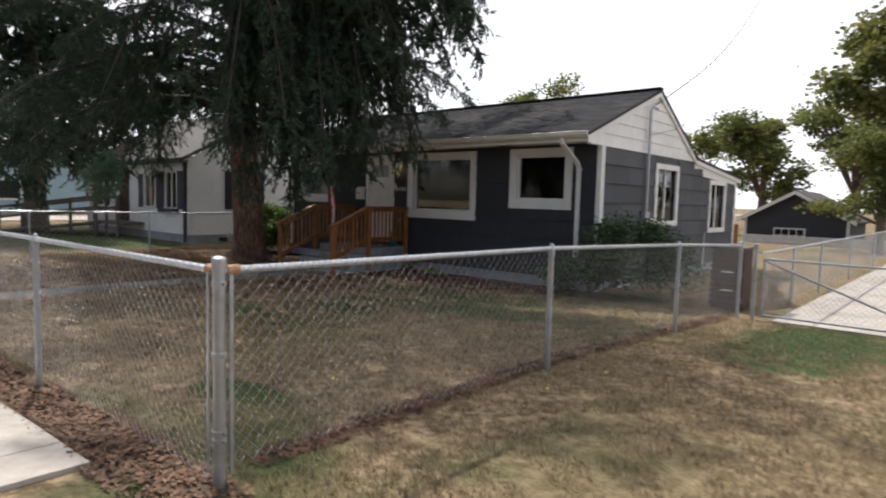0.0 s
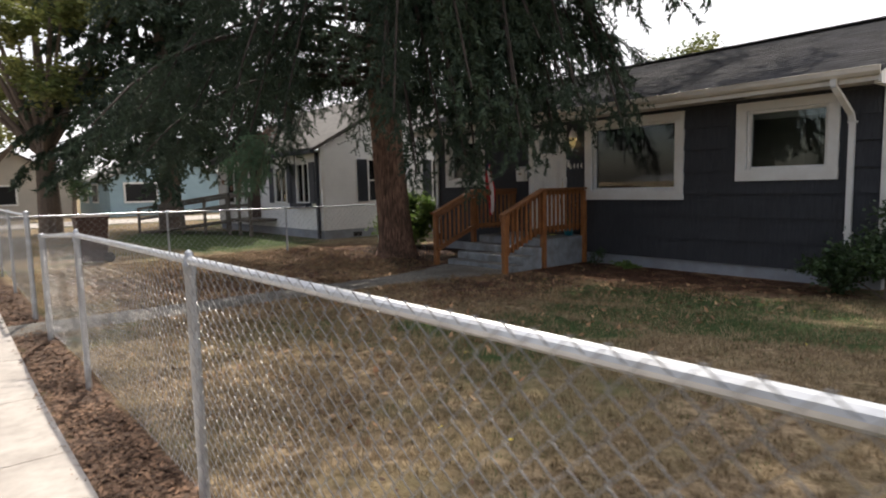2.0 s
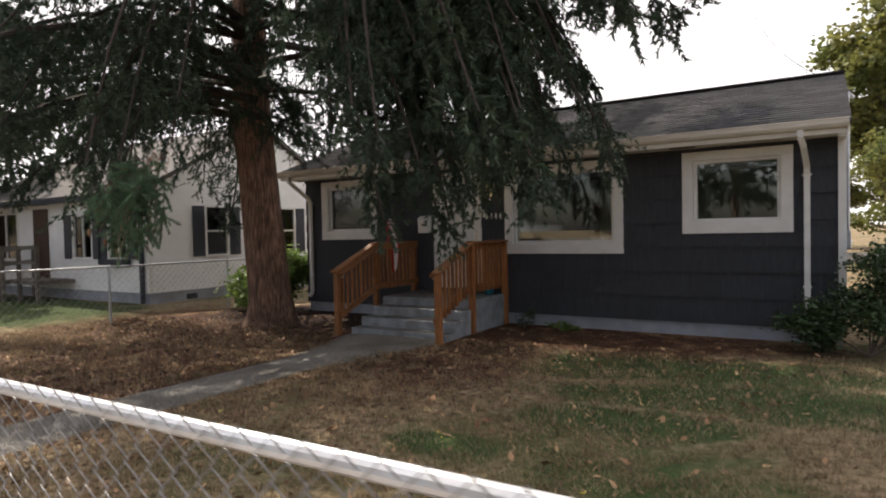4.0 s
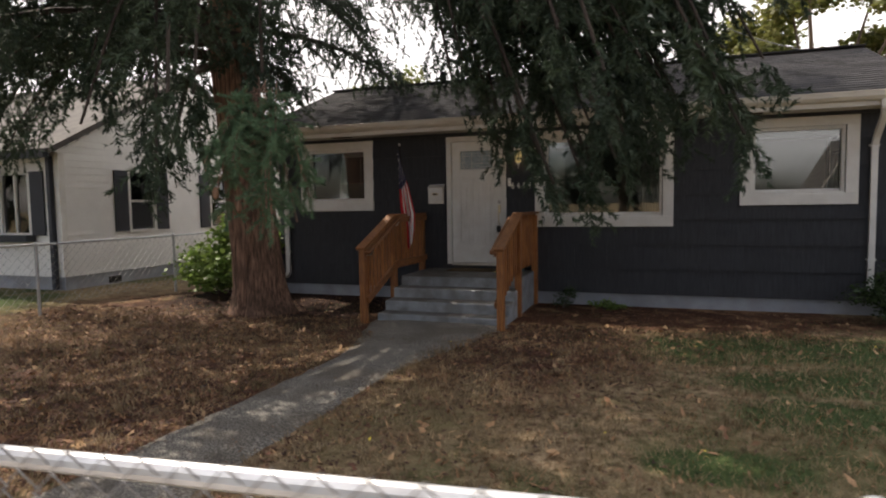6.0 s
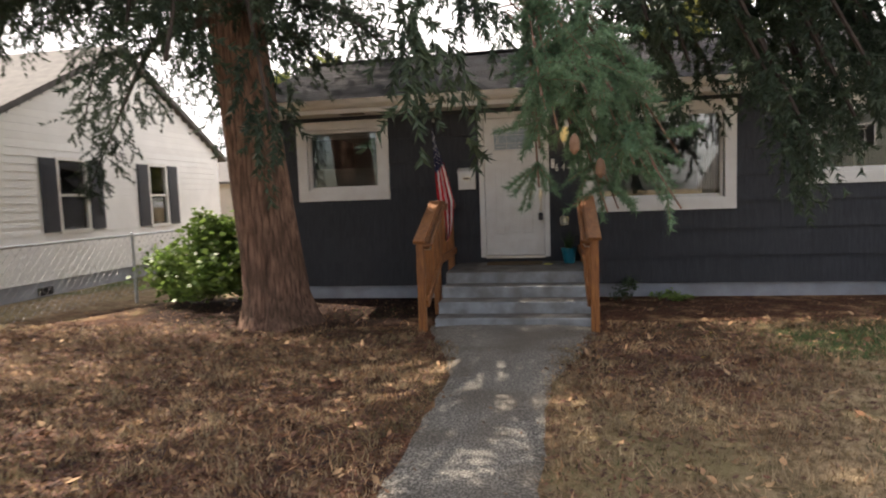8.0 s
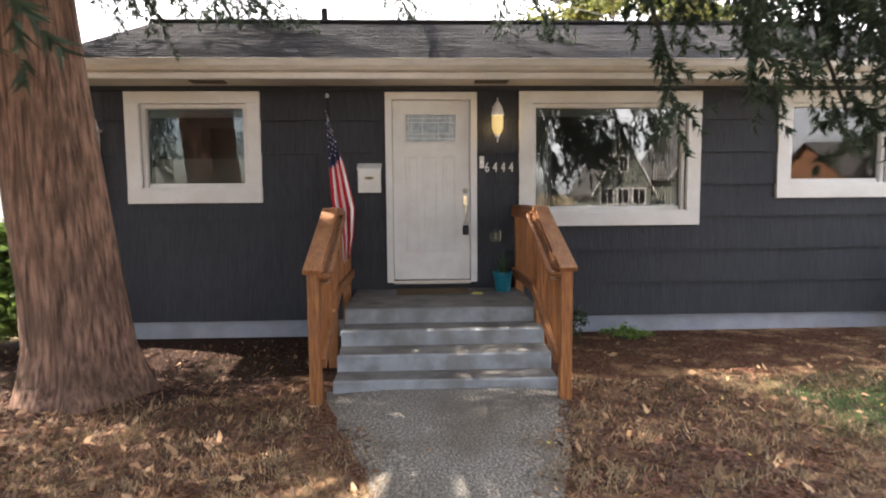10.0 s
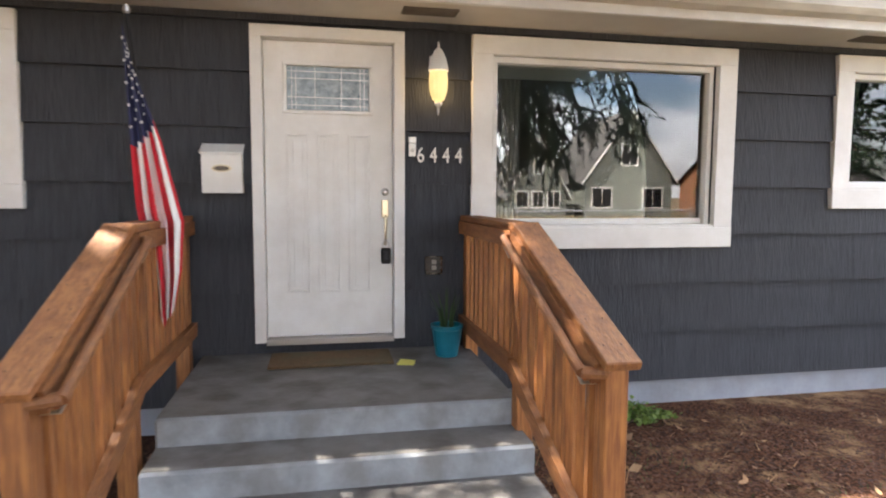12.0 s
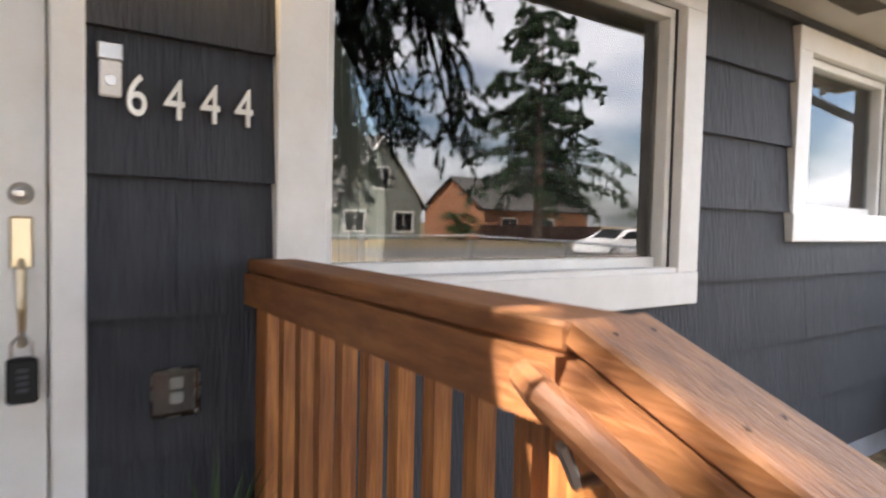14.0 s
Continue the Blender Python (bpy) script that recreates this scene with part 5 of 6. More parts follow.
# ramp of the white house
ramp = thing("access_ramp", (-27.0, 8.8, -0.05), "weathered wooden access ramp with double rails", "ramp")
rp = [(-29.6, 7.6, -0.02), (-25.2, 9.6, 0.50)]
bm = bmesh.new()
beam(bm, rp[0], rp[1], 1.2, 0.08)
part("deck", bm, M_WEATHER, ramp)
part("landing", boxes((-25.6, -23.6, 9.3, 10.85, 0.45, 0.55)), M_WEATHER, ramp)
for o in (-0.55, 0.55):
    d = (Vector(rp[1]) - Vector(rp[0])).normalized()
    s = Vector((-d.y, d.x, 0)) * o
    for h in (0.55, 0.95):
        bm = bmesh.new()
        beam(bm, Vector(rp[0]) + s + Vector((0, 0, h)), Vector(rp[1]) + s + Vector((0, 0, h)), 0.05, 0.10)
        part("rail", bm, M_WEATHER, ramp)
    for k in range(5):
        p = Vector(rp[0]).lerp(Vector(rp[1]), k / 4) + s
        part("post", boxes((p.x - 0.045, p.x + 0.045, p.y - 0.045, p.y + 0.045, -0.1, p.z + 1.0)), M_WEATHER, ramp)
for x in (-25.6, -24.6, -23.6):
    part("post", boxes((x - 0.045, x + 0.045, 9.3, 9.39, -0.1, 1.5)), M_WEATHER, ramp)
part("rail", boxes((-25.6, -23.6, 9.3, 9.35, 1.4, 1.5), (-25.6, -23.6, 9.3, 9.35, 1.0, 1.08)), M_WEATHER, ramp)


cart = thing("waste_cart", (-19.4, 3.8, -0.05), "dark brown wheeled waste cart with a pale-edged lid on the grass", "waste bin")
bm = bmesh.new()
lo_, hi_ = [(-19.64, 3.54), (-19.16, 3.54), (-19.16, 4.06), (-19.64, 4.06)], [(-19.72, 3.47), (-19.08, 3.47), (-19.08, 4.13), (-19.72, 4.13)]
va, vb = [bm.verts.new((*q, 0.0)) for q in lo_], [bm.verts.new((*q, 1.0)) for q in hi_]
for k in range(4):
    bm.faces.new((va[k], va[(k + 1) % 4], vb[(k + 1) % 4], vb[k]))
bm.faces.new(va[::-1])
bm.faces.new(vb)
part("body", bm, M_DARKWOOD, cart)
part("lid", boxes((-19.76, -19.04, 3.43, 4.17, 1.002, 1.06), bevel=0.02), M_DARKWOOD, cart)
for x in (-19.7, -19.1):
    bm = bmesh.new()
    tube(bm, [(x - 0.03, 4.1, 0.08), (x + 0.03, 4.1, 0.08)], 0.12, 14)
    part("wheel", bm, M_TYRE, cart)


# ---- houses further off ----
def gable_house(name, x0, x1, y0, y1, eave, ridge, wall, label, along="x", windows=(), trim=M_TRIM, base=-0.05):
    h = thing(name, ((x0 + x1) / 2, (y0 + y1) / 2, base), label, "house" if x1 - x0 > 6.5 else "garage")
    part("wall", boxes((x0, x1, y0, y1, base - 0.3, eave)), wall, h)
    bm, bg = bmesh.new(), bmesh.new()
    o, t = 0.35, 0.12
    if along == "x":
        m = (y0 + y1) / 2
        k = (ridge - eave) / (m - y0)
        prism(bm, [(y0 - o, eave - o * k), (m, ridge), (y1 + o, eave - o * k), (y1 + o, eave - o * k + t), (m, ridge + t), (y0 - o, eave - o * k + t)], "x", x0 - o, x1 + o)
        prism(bg, [(y0, eave), (y1, eave), (m, ridge)], "x", x0, x1)
    else:
        m = (x0 + x1) / 2
        k = (ridge - eave) / (m - x0)
        prism(bm, [(x0 - o, eave - o * k), (m, ridge), (x1 + o, eave - o * k), (x1 + o, eave - o * k + t), (m, ridge + t), (x0 - o, eave - o * k + t)], "y", y0 - o, y1 + o)
        prism(bg, [(x0, eave), (x1, eave), (m, ridge)], "y", y0, y1)
        for s in (y0 - o - 0.02, y1 + o + 0.001):
            bt = bmesh.new()
            prism(bt, [(x0 - o, eave - o * k - 0.1), (m, ridge - 0.1), (x1 + o, eave - o * k - 0.1), (x1 + o, eave - o * k + 0.1), (m, ridge + 0.1), (x0 - o, eave - o * k + 0.1)], "y", s, s + 0.02)
            part("rake_board", bt, trim, h)
    part("gable", bg, wall, h)
    part("roof", bm, M_ROOF_FAR, h, "dark shingle roof")
    for face, a, b, c, d in windows:
        if face in "SN":
            y = y0 if face == "S" else y1
            s = -1 if face == "S" else 1
            w_ = part("window", boxes((a - 0.12, b + 0.12, min(y, y + s * 0.05), max(y, y + s * 0.05), c - 0.12, d + 0.12)), trim, h)
            part("pane", boxes((a, (a + b) / 2 - 0.03, min(y + s * .05, y + s * 0.06), max(y + s * .05, y + s * 0.06), c, d), ((a + b) / 2 + 0.03, b, min(y + s * .05, y + s * 0.06), max(y + s * .05, y + s * 0.06), c, d)), M_BLACK, w_)
        else:
            x = x1
            w_ = part("window", boxes((x, x + 0.05, a - 0.12, b + 0.12, c - 0.12, d + 0.12)), trim, h)
            part("pane", boxes((x + 0.05, x + 0.06, a, b, c, d)), M_BLACK, w_)
    return h


# rear garage with its white trim
gar = gable_house("rear_garage", -10.3, -5.3, 38, 44, 1.15, 2.55, M_SIDING, "dark grey rear garage with a small white-barred window", along="y", base=-0.9)
gw = part("window", boxes((-8.80, -7.25, 37.93, 38.0, -0.16, 0.62)), M_TRIM, gar, "white barred window")
for i in range(4):
    for j in range(2):
        part("pane", boxes((-8.72 + i * 0.36, -8.42 + i * 0.36, 37.91, 37.925, -0.09 + j * 0.34, 0.21 + j * 0.34)), M_BLACK, gw)
for x in (-10.32, -5.40):
    part("corner_board", boxes((x, x + 0.12, 37.95, 38.05, -0.9, 1.15)), M_TRIM, gar)
wfn = thing("white_fence", (-6, 33, -0.4), "pale slatted yard fence before the garage", "fence")
for k in range(60):
    x = -9.0 + k * 0.105
    part("slat", boxes((x, x + 0.09, 33.0, 33.02, -0.6, 0.35)), M_FENCE_W, wfn)
part("rail", boxes((-9.0, -2.6, 33.022, 33.06, 0.33, 0.38), (-9.0, -2.6, 33.022, 33.06, -0.3, -0.25)), M_FENCE_W, wfn)
cf = thing("cedar_fence", (-9.1, 30, -0.4), "orange-brown cedar board fence behind the house", "fence")
for k in range(9):
    part("board", boxes((-9.75 + k * 0.15, -9.61 + k * 0.15, 30, 30.02, -0.4, 0.9)), M_CEDAR, cf)

sb = thing("storage_box", (-3.2, 11.3, 0.0), "dark brown slatted wicker cabinet beside the fence", "cabinet")
part("body", boxes((-3.46, -2.98, 11.05, 11.55, 0.0, 0.98), bevel=0.01), M_DARKWOOD, sb)
for k in range(9):
    part("slat", boxes((-3.48, -2.97, 11.02, 11.048, 0.06 + k * 0.10, 0.13 + k * 0.10)), M_DARKWOOD, sb)
part("handle", boxes((-3.30, -3.12, 11.0, 11.018, 0.60, 0.62), (-3.30, -3.12, 11.0, 11.018, 0.30, 0.32)), M_TRIM, sb, "pale handles")
part("lid", boxes((-3.50, -2.94, 11.0, 11.6, 0.982, 1.02), bevel=0.008), M_WEATHER, sb)

# power mast on the gable wall and the overhead line
mast = thing("power_mast", (FX1 + 0.08, 13.2, 1.4), "grey electric service mast with meter on the side wall", "service mast")
bm = bmesh.new()
tube(bm, [(FX1 + 0.10, 13.05, 1.5), (FX1 + 0.10, 13.05, 3.62), (FX1 + 0.12, 13.12, 3.72), (FX1 + 0.18, 13.22, 3.66)], 0.03, 10)
part("conduit", bm, M_GALV, mast)
part("meter", boxes((FX1 + 0.04, FX1 + 0.14, 12.95, 13.15, 1.22, 1.52), bevel=0.01), M_GALV, mast)
bm = bmesh.new()
lathe(bm, FX1 + 0.1, 13.3, [(0.02, 1.28), (0.07, 1.30), (0.07, 1.36), (0.02, 1.38)], 12)
part("meter_glass", bm, M_TRIM, mast)
bm = bmesh.new()
a, b = Vector((FX1 + 0.15, 13.15, 3.75)), Vector((-8.60298069, 31.8, 11.22402386))
tube(bm, [a.lerp(b, k / 12) - Vector((0, 0, 0.5 * math.sin(math.pi * k / 12))) for k in range(13)], 0.012, 5)
solid("overhead_cable", bm, M_BLACK, "thin black overhead service cable", "cable")
for (ya, za), (yb, zb) in (((13.0, 3.1), (14.6, 2.72)),):
    bm = bmesh.new()
    tube(bm, [(FX1 + 0.06, ya, za), (FX1 + 0.06, (ya + yb) / 2, 3.25), (FX1 + 0.06, yb, 3.4)], 0.005, 5)
    solid("wall_cable", bm, M_WEATHER, "thin cable clipped across the gable", "cable")
for y, z1 in ((14.3, 0.9), (16.9, 1.0)):
    bm = bmesh.new()
    tube(bm, [(FX1 + 0.05, y, 0.0), (FX1 + 0.05, y, z1)], 0.012, 6)
    solid("wall_pipe", bm, M_TRIM, "thin white pipe up the side wall", "pipe")

gable_house("blue_house", -62, -50, 10, 18, 2.6, 4.3, M_FAR_BLUE, "pale blue single-storey house with white trim", windows=(("E", 11, 13, 1, 2.2), ("S", -60, -58, 1, 2.2), ("S", -56, -54, 1, 2.2)))
gable_house("brick_house", -60, -49, 20, 29, 2.7, 4.4, M_BRICK, "red brick single-storey house", windows=(("S", -57, -55, 1, 2.2),))
gable_house("beige_house", -64, -54, 1.0, 8.5, 2.6, 4.6, M_FAR_WALL, "beige single-storey house with a brown roof", windows=(("E", 3, 5, 1, 2.2),))
gable_house("rear_house", -33, -24, 34, 42, 2.8, 4.4, M_FAR_WALL, "pale house behind the white one")
draped("side_street", lambda q: (-200.0, 200.0), -44.5, -38.5, 2.0, 0.03, M_WALK, thick=0.03, kind="structure", label="pale side street", category="road")

# across the street
craft = gable_house("craftsman_house", 6.3, 13.0, -33, -25, 3.0, 7.6, M_GREYWALL, "grey two-storey craftsman house with white-trimmed gable", along="y", windows=(("N", 6.9, 8.3, 0.9, 2.2), ("N", 10.8, 12.2, 0.9, 2.2), ("N", 9.1, 10.2, 3.9, 5.3)))
gable_house("small_gable_house", 0.8, 4.9, -31, -25, 2.0, 5.6, M_GREYWALL, "green-grey house with a steep white-trimmed gable", along="y", windows=(("N", 1.3, 2.1, 0.9, 1.9), ("N", 2.5, 3.2, 0.9, 1.9), ("N", 3.6, 4.4, 0.9, 1.9), ("N", 2.6, 3.1, 3.2, 4.2)))
gable_house("orange_house", 20.5, 33, -36, -27, 2.9, 5.6, M_ORANGE, "orange-walled house with a dark roof", windows=(("N", 22.5, 24, 1.0, 2.0), ("N", 27, 28.4, 1.0, 2.0)))
df = thing("board_fence", (4, -24, 0), "dark brown board fence across the street", "fence")
for k in range(70):
    part("board", boxes((18 + k * 0.2, 18.19 + k * 0.2, -24.5, -24.47, -0.1, 1.5)), M_DARKWOOD, df)

car = thing("parked_car", (2.2, -11.2, 0.0), "white parked estate car with dark windows", "car")
bm = bmesh.new()
prism(bm, [(-0.1, 0.35), (0.05, 0.85), (1.0, 0.98), (1.7, 1.42), (3.6, 1.46), (4.3, 1.05), (4.45, 0.85), (4.45, 0.35)], "y", -12.0, -10.25)
bmesh.ops.bevel(bm, geom=bm.edges[:], offset=0.06, segments=2, affect="EDGES")
part("body", bm, M_CAR, car, smooth=False)
for y in (-12.01, -10.245):
    bm = bmesh.new()
    prism(bm, [(1.2, 1.0), (1.78, 1.36), (3.5, 1.40), (4.0, 1.05)], "y", y, y + 0.006)
    part("side_window", bm, M_BLACK, car)
bm = bmesh.new()
prism(bm, [(1.02, 1.02), (1.66, 1.42), (1.70, 1.44), (1.06, 1.0)], "y", -11.8, -10.45)
part("windscreen", bm, M_BLACK, car)
for x in (0.75, 3.55):
    for y in (-12.0, -10.42):
        bm = bmesh.new()
        tube(bm, [(x, y - 0.02, 0.33), (x, y + 0.2, 0.33)], 0.33, 18)
        wl_ = part("wheel", bm, M_TYRE, car)
        bm = bmesh.new()
        tube(bm, [(x, y + 0.2, 0.33), (x, y + 0.215, 0.33)], 0.2, 12)
        part("rim", bm, M_NICKEL, wl_)


car.location = (12.2, -6.2, 0.0)


# ---- trees and shrubs ----
def needles(anchor, direction, length, width, spread, per):
    """Thin triangles round anchors; arrays in, vertices and faces out."""
    n = len(anchor)
    a = np.repeat(anchor, per, 0)
    d = np.repeat(direction, per, 0)
    r = rng.normal(size=(n * per, 3))
    r -= d * np.sum(r * d, 1, keepdims=True)
    r /= np.linalg.norm(r, axis=1, keepdims=True) + 1e-9
    way = d * 0.75 + r * spread
    way /= np.linalg.norm(way, axis=1, keepdims=True)
    s = np.cross(way, rng.normal(size=way.shape))
    s /= np.linalg.norm(s, axis=1, keepdims=True) + 1e-9
    L = length * rng.uniform(0.6, 1.25, (n * per, 1))
    a = a + d * rng.uniform(-0.5, 0.5, (n * per, 1)) * length
    V = np.stack([a - s * width / 2, a + s * width / 2, a + way * L], 1).reshape(-1, 3)
    return V


def unit(v):
    return v / (np.linalg.norm(v) + 1e-9)


def limb_points(start, az, length, rise, droop, n=10, wob=0.05):
    out = []
    side = np.array([-math.sin(az), math.cos(az), 0])
    ph = rng.uniform(0, 6)
    for k in range(n + 1):
        t = k / n
        p = start + np.array([math.cos(az), math.sin(az), 0]) * length * t
        p = p + side * wob * length * math.sin(t * 4 + ph)
        p[2] += rise * length * t - droop * length * t ** 2.8
        out.append(p)
    return np.array(out)


def foliage_on(limb, length, twig_len, gap, needle_len, needle_w, per, hang, start_t=0.12, sub_gap=0.13, sub_len=0.42, step=1.3):
    """Side branches on a limb, each hung with drooping twigs of needles."""
    n = len(limb) - 1
    m = max(3, int(length * (1 - start_t) / gap))
    t = np.repeat(start_t + (1 - start_t) * (np.arange(m) + rng.random(m)) / m, 2)
    f = np.minimum(t * n, n - 1e-3)
    i = f.astype(int)
    p = limb[i] + (limb[i + 1] - limb[i]) * (f - i)[:, None]
    al = limb[i + 1] - limb[i]
    al /= np.linalg.norm(al, axis=1, keepdims=True)
    sg = np.tile([-1.0, 1.0], m)[:, None]
    side = np.stack([-al[:, 1], al[:, 0], np.zeros(2 * m)], 1) * sg
    d = al * rng.uniform(0.4, 1.0, (2 * m, 1)) + side * rng.uniform(0.5, 1.0, (2 * m, 1)) + np.array([0, 0, 1.0]) * rng.uniform(-0.35, 0.12, (2 * m, 1))
    d /= np.linalg.norm(d, axis=1, keepdims=True)
    L = twig_len * rng.uniform(0.55, 1.2, 2 * m) * (1.2 - 0.75 * t)
    k = max(3, int(twig_len / sub_gap))
    u = (np.arange(k) + 0.5) / k
    q = p[:, None, :] + d[:, None, :] * (L[:, None] * u)[:, :, None]
    q[:, :, 2] -= 0.35 * L[:, None] * u ** 2
    q = q.reshape(-1, 3) + rng.normal(size=(2 * m * k, 3)) * 0.03
    dd = np.repeat(d, k, 0) * 0.45 + rng.normal(size=q.shape) * 0.35
    dd[:, 2] -= hang * rng.uniform(0.25, 1.3, len(q))
    dd /= np.linalg.norm(dd, axis=1, keepdims=True)
    sl = sub_len * rng.uniform(0.4, 1.25, len(q))
    j = max(3, int(sub_len / (needle_len * step)))
    w = (np.arange(j) + 0.3) / j
    pts = q[:, None, :] + dd[:, None, :] * (sl[:, None] * w)[:, :, None]
    return needles(pts.reshape(-1, 3), np.repeat(dd, j, 0), needle_len, needle_w, 0.7, per)


def conifer(name, x, y, height, r0, crown_base, reach, label, limbs=80, needle_len=0.07, needle_w=0.011, per=4, gap=0.2, twig=0.7, hang=0.9, extra=(), skip=None, bark=M_BARK, flare=0.35, sub_gap=0.16, sub_len=0.42, lean=0.0):
    t = thing(name, (x, y, -0.05), label, "tree")
    bm = bmesh.new()
    hs = [-0.15, 0.0, 0.15, 0.4, 0.9, 1.6, 2.5, 4, 6, 9, height]
    rs = [r0 * (1 + flare * 1.5), r0 * (1 + flare), r0 * (1 + flare * 0.6), r0 * (1 + flare * 0.25), r0 * 1.03, r0 * 0.99, r0 * 0.96, r0 * 0.9, r0 * 0.78, r0 * 0.5, 0.03]
    seg = 40
    rings = []
    for h, r in zip(hs, rs):
        ring = []
        for k in range(seg):
            a = k * 2 * math.pi / seg
            q = 1 + (0.05 * math.sin(a * 5 + 1) + 0.04 * math.sin(a * 9 + h)) * (1.5 if h < 0.3 else 0.7) + rng.uniform(-0.02, 0.02)
            ring.append(bm.verts.new((x - lean * min(max(h, 0), 4) + r * q * math.cos(a), y + r * q * math.sin(a), h)))
        rings.append(ring)
    for a, b in zip(rings, rings[1:]):
        for k in range(seg):
            bm.faces.new((a[k], a[(k + 1) % seg], b[(k + 1) % seg], b[k]))
    bm.faces.new(rings[-1])
    part("trunk", bm, bark, t, "rough furrowed bark", smooth=True)
    bl = bmesh.new()
    VV = []
    todo = []
    for k in range(limbs):
        f = ((k + rng.random() * 0.6) / limbs) ** 1.3
        z = crown_base + (height - crown_base - 0.5) * f
        az = k * 2.399963 + rng.uniform(-0.3, 0.3)
        L = reach * (1 - f) ** 0.5 * rng.uniform(0.72, 1.08) + 0.3
        if skip:
            L = skip(az, z, L)
        if L > 0.2:
            todo.append((z, az, L, 0.12 + 0.35 * f, 0.32 * (1 - f) + 0.1))
    starts = [0.12] * len(todo) + [0.42 if z < 6 else 0.58 for z, *_ in extra]
    todo += list(extra)
    for (z, az, L, rise, droop), first in zip(todo, starts):
        limb = limb_points(np.array([x - lean * min(z, 4), y, z]), az, L, rise, droop)
        tube(bl, [tuple(p) for p in limb], [max(0.008, 0.012 * L * (1 - i / 11)) + 0.004 for i in range(len(limb))], 5, caps=False)
        high = z > crown_base + 4.2
        c = 1.8 if high else 1.0
        VV.append(foliage_on(limb, L, twig * (0.8 if first > 0.2 else 1),  gap * (1.35 if high else 1), needle_len * c, needle_w * c * 1.1, per, hang, sub_gap=sub_gap * (1.4 if high else 1), sub_len=sub_len * (1.2 if high else 1), start_t=first))
    part("limb_work", bl, M_LIMB, t, "dark bare limbs", kind="stuff")
    V = np.concatenate(VV)
    raw("crown", V, np.arange(len(V)).reshape(-1, 3), M_NEEDLE, t, "drooping dark green needles", kind="stuff")
    return t


def leafy(name, x, y, height, r0, crown, label, leaf=0.10, count=9000, mat_=None, category="tree", trunk=True):
    """crown: clumps of (dx, dy, z, rx, rz)."""
    t = thing(name, (x, y, float(ground_z(x, y))), label, category)
    if trunk:
        bm = bmesh.new()
        tube(bm, [(x, y, -0.2), (x + 0.05, y, height * 0.25), (x, y + 0.1, height * 0.5), (x + 0.1, y, height * 0.8)], [r0 * 1.25, r0, r0 * 0.7, r0 * 0.2], 10)
        part("trunk", bm, M_BARK2, t)
    bm = bmesh.new()
    V = []
    per = count // len(crown)
    for dx, dy, z, rx, rz in crown:
        if trunk:
            tube(bm, [(x, y, height * 0.28), (x + dx * 0.5, y + dy * 0.5, (height * 0.3 + z) / 2), (x + dx, y + dy, z)], [r0 * 0.4, r0 * 0.25, r0 * 0.08], 6, caps=False)
        else:
            tube(bm, [(x, y, float(ground_z(x, y))), (x + dx, y + dy, z)], [0.015, 0.006], 5, caps=False)
        n_sub = 16
        cs = rng.normal(size=(n_sub, 3))
        cs /= np.linalg.norm(cs, axis=1, keepdims=True)
        cs = cs * rng.uniform(0.3, 1.0, (n_sub, 1)) * np.array([rx, rx, rz]) + np.array([x + dx, y + dy, z])
        c = cs[rng.integers(0, n_sub, per)] + rng.normal(size=(per, 3)) * np.array([rx, rx, rz]) * 0.22
        a, b = rng.normal(size=(per, 3)), rng.normal(size=(per, 3))
        a /= np.linalg.norm(a, axis=1, keepdims=True)
        a[:, 2] *= 0.5
        b = np.cross(a, b)
        b /= np.linalg.norm(b, axis=1, keepdims=True)
        s = leaf * rng.uniform(0.6, 1.3, (per, 1))
        V.append(np.stack([c - a * s / 2, c + b * s * 0.3, c + a * s / 2, c - b * s * 0.3], 1).reshape(-1, 3))
    part("limb_work" if trunk else "stem_work", bm, M_BARK2, t, kind="stuff")
    V = np.concatenate(V)
    raw("crown", V, np.arange(len(V)).reshape(-1, 4), mat_ or M_LEAF_FAR, t, "many small leaves", kind="stuff")
    return t


TX, TY = -14.55, 9.22


def keep_clear(az, z, L):
    """Low limbs stay short where the doorway and the steps lie clear."""
    east = math.cos(az)
    if z < 4.4 and math.sin(az) > -0.6 and east > -0.3 or z < 6.0 and east > 0.55 and math.sin(az) < 0.3:
        return 0.9
    if z > 5.8 and math.sin(az) < 0.25 and east < 0.1 and rng.random() < 0.55:
        return 0.0
    if z > 5.5 and math.sin(az) > 0.0 and east < 0.35:
        return L * (0.5 if rng.random() < 0.5 else 0.85)
    return L


def toward(tx, ty, tz, z0, rise=0.0):
    """A limb from the old fir's trunk at height z0 that ends at (tx, ty, tz)."""
    L = math.hypot(tx - TX, ty - TY)
    return (z0, math.atan2(ty - TY, tx - TX), L, rise, rise - (tz - z0) / L)


ENDS = ((-12.6, 3.8, 3.0, 5.4), (-13.6, 4.6, 3.0, 5.2), (-14.4, 3.8, 2.9, 4.9), (-15.8, 4.0, 2.8, 4.4), (-17.0, 5.2, 2.4, 4.2), (-18.2, 6.6, 2.3, 4.0),
        (-19.0, 8.8, 2.6, 4.2), (-18.0, 10.6, 2.9, 4.2), (-16.4, 4.4, 2.6, 4.5), (-17.8, 8.0, 2.5, 4.3), (-12.4, 5.3, 2.0, 5.2), (-12.7, 5.0, 2.3, 5.4),
        (-13.2, 5.6, 2.6, 5.2), (-16.8, 6.6, 2.7, 4.4), (-15.2, 5.4, 3.0, 4.8), (-11.0, 4.5, 2.3, 6.4), (-11.3, 5.0, 2.6, 6.6), (-11.6, 4.6, 2.4, 6.4))
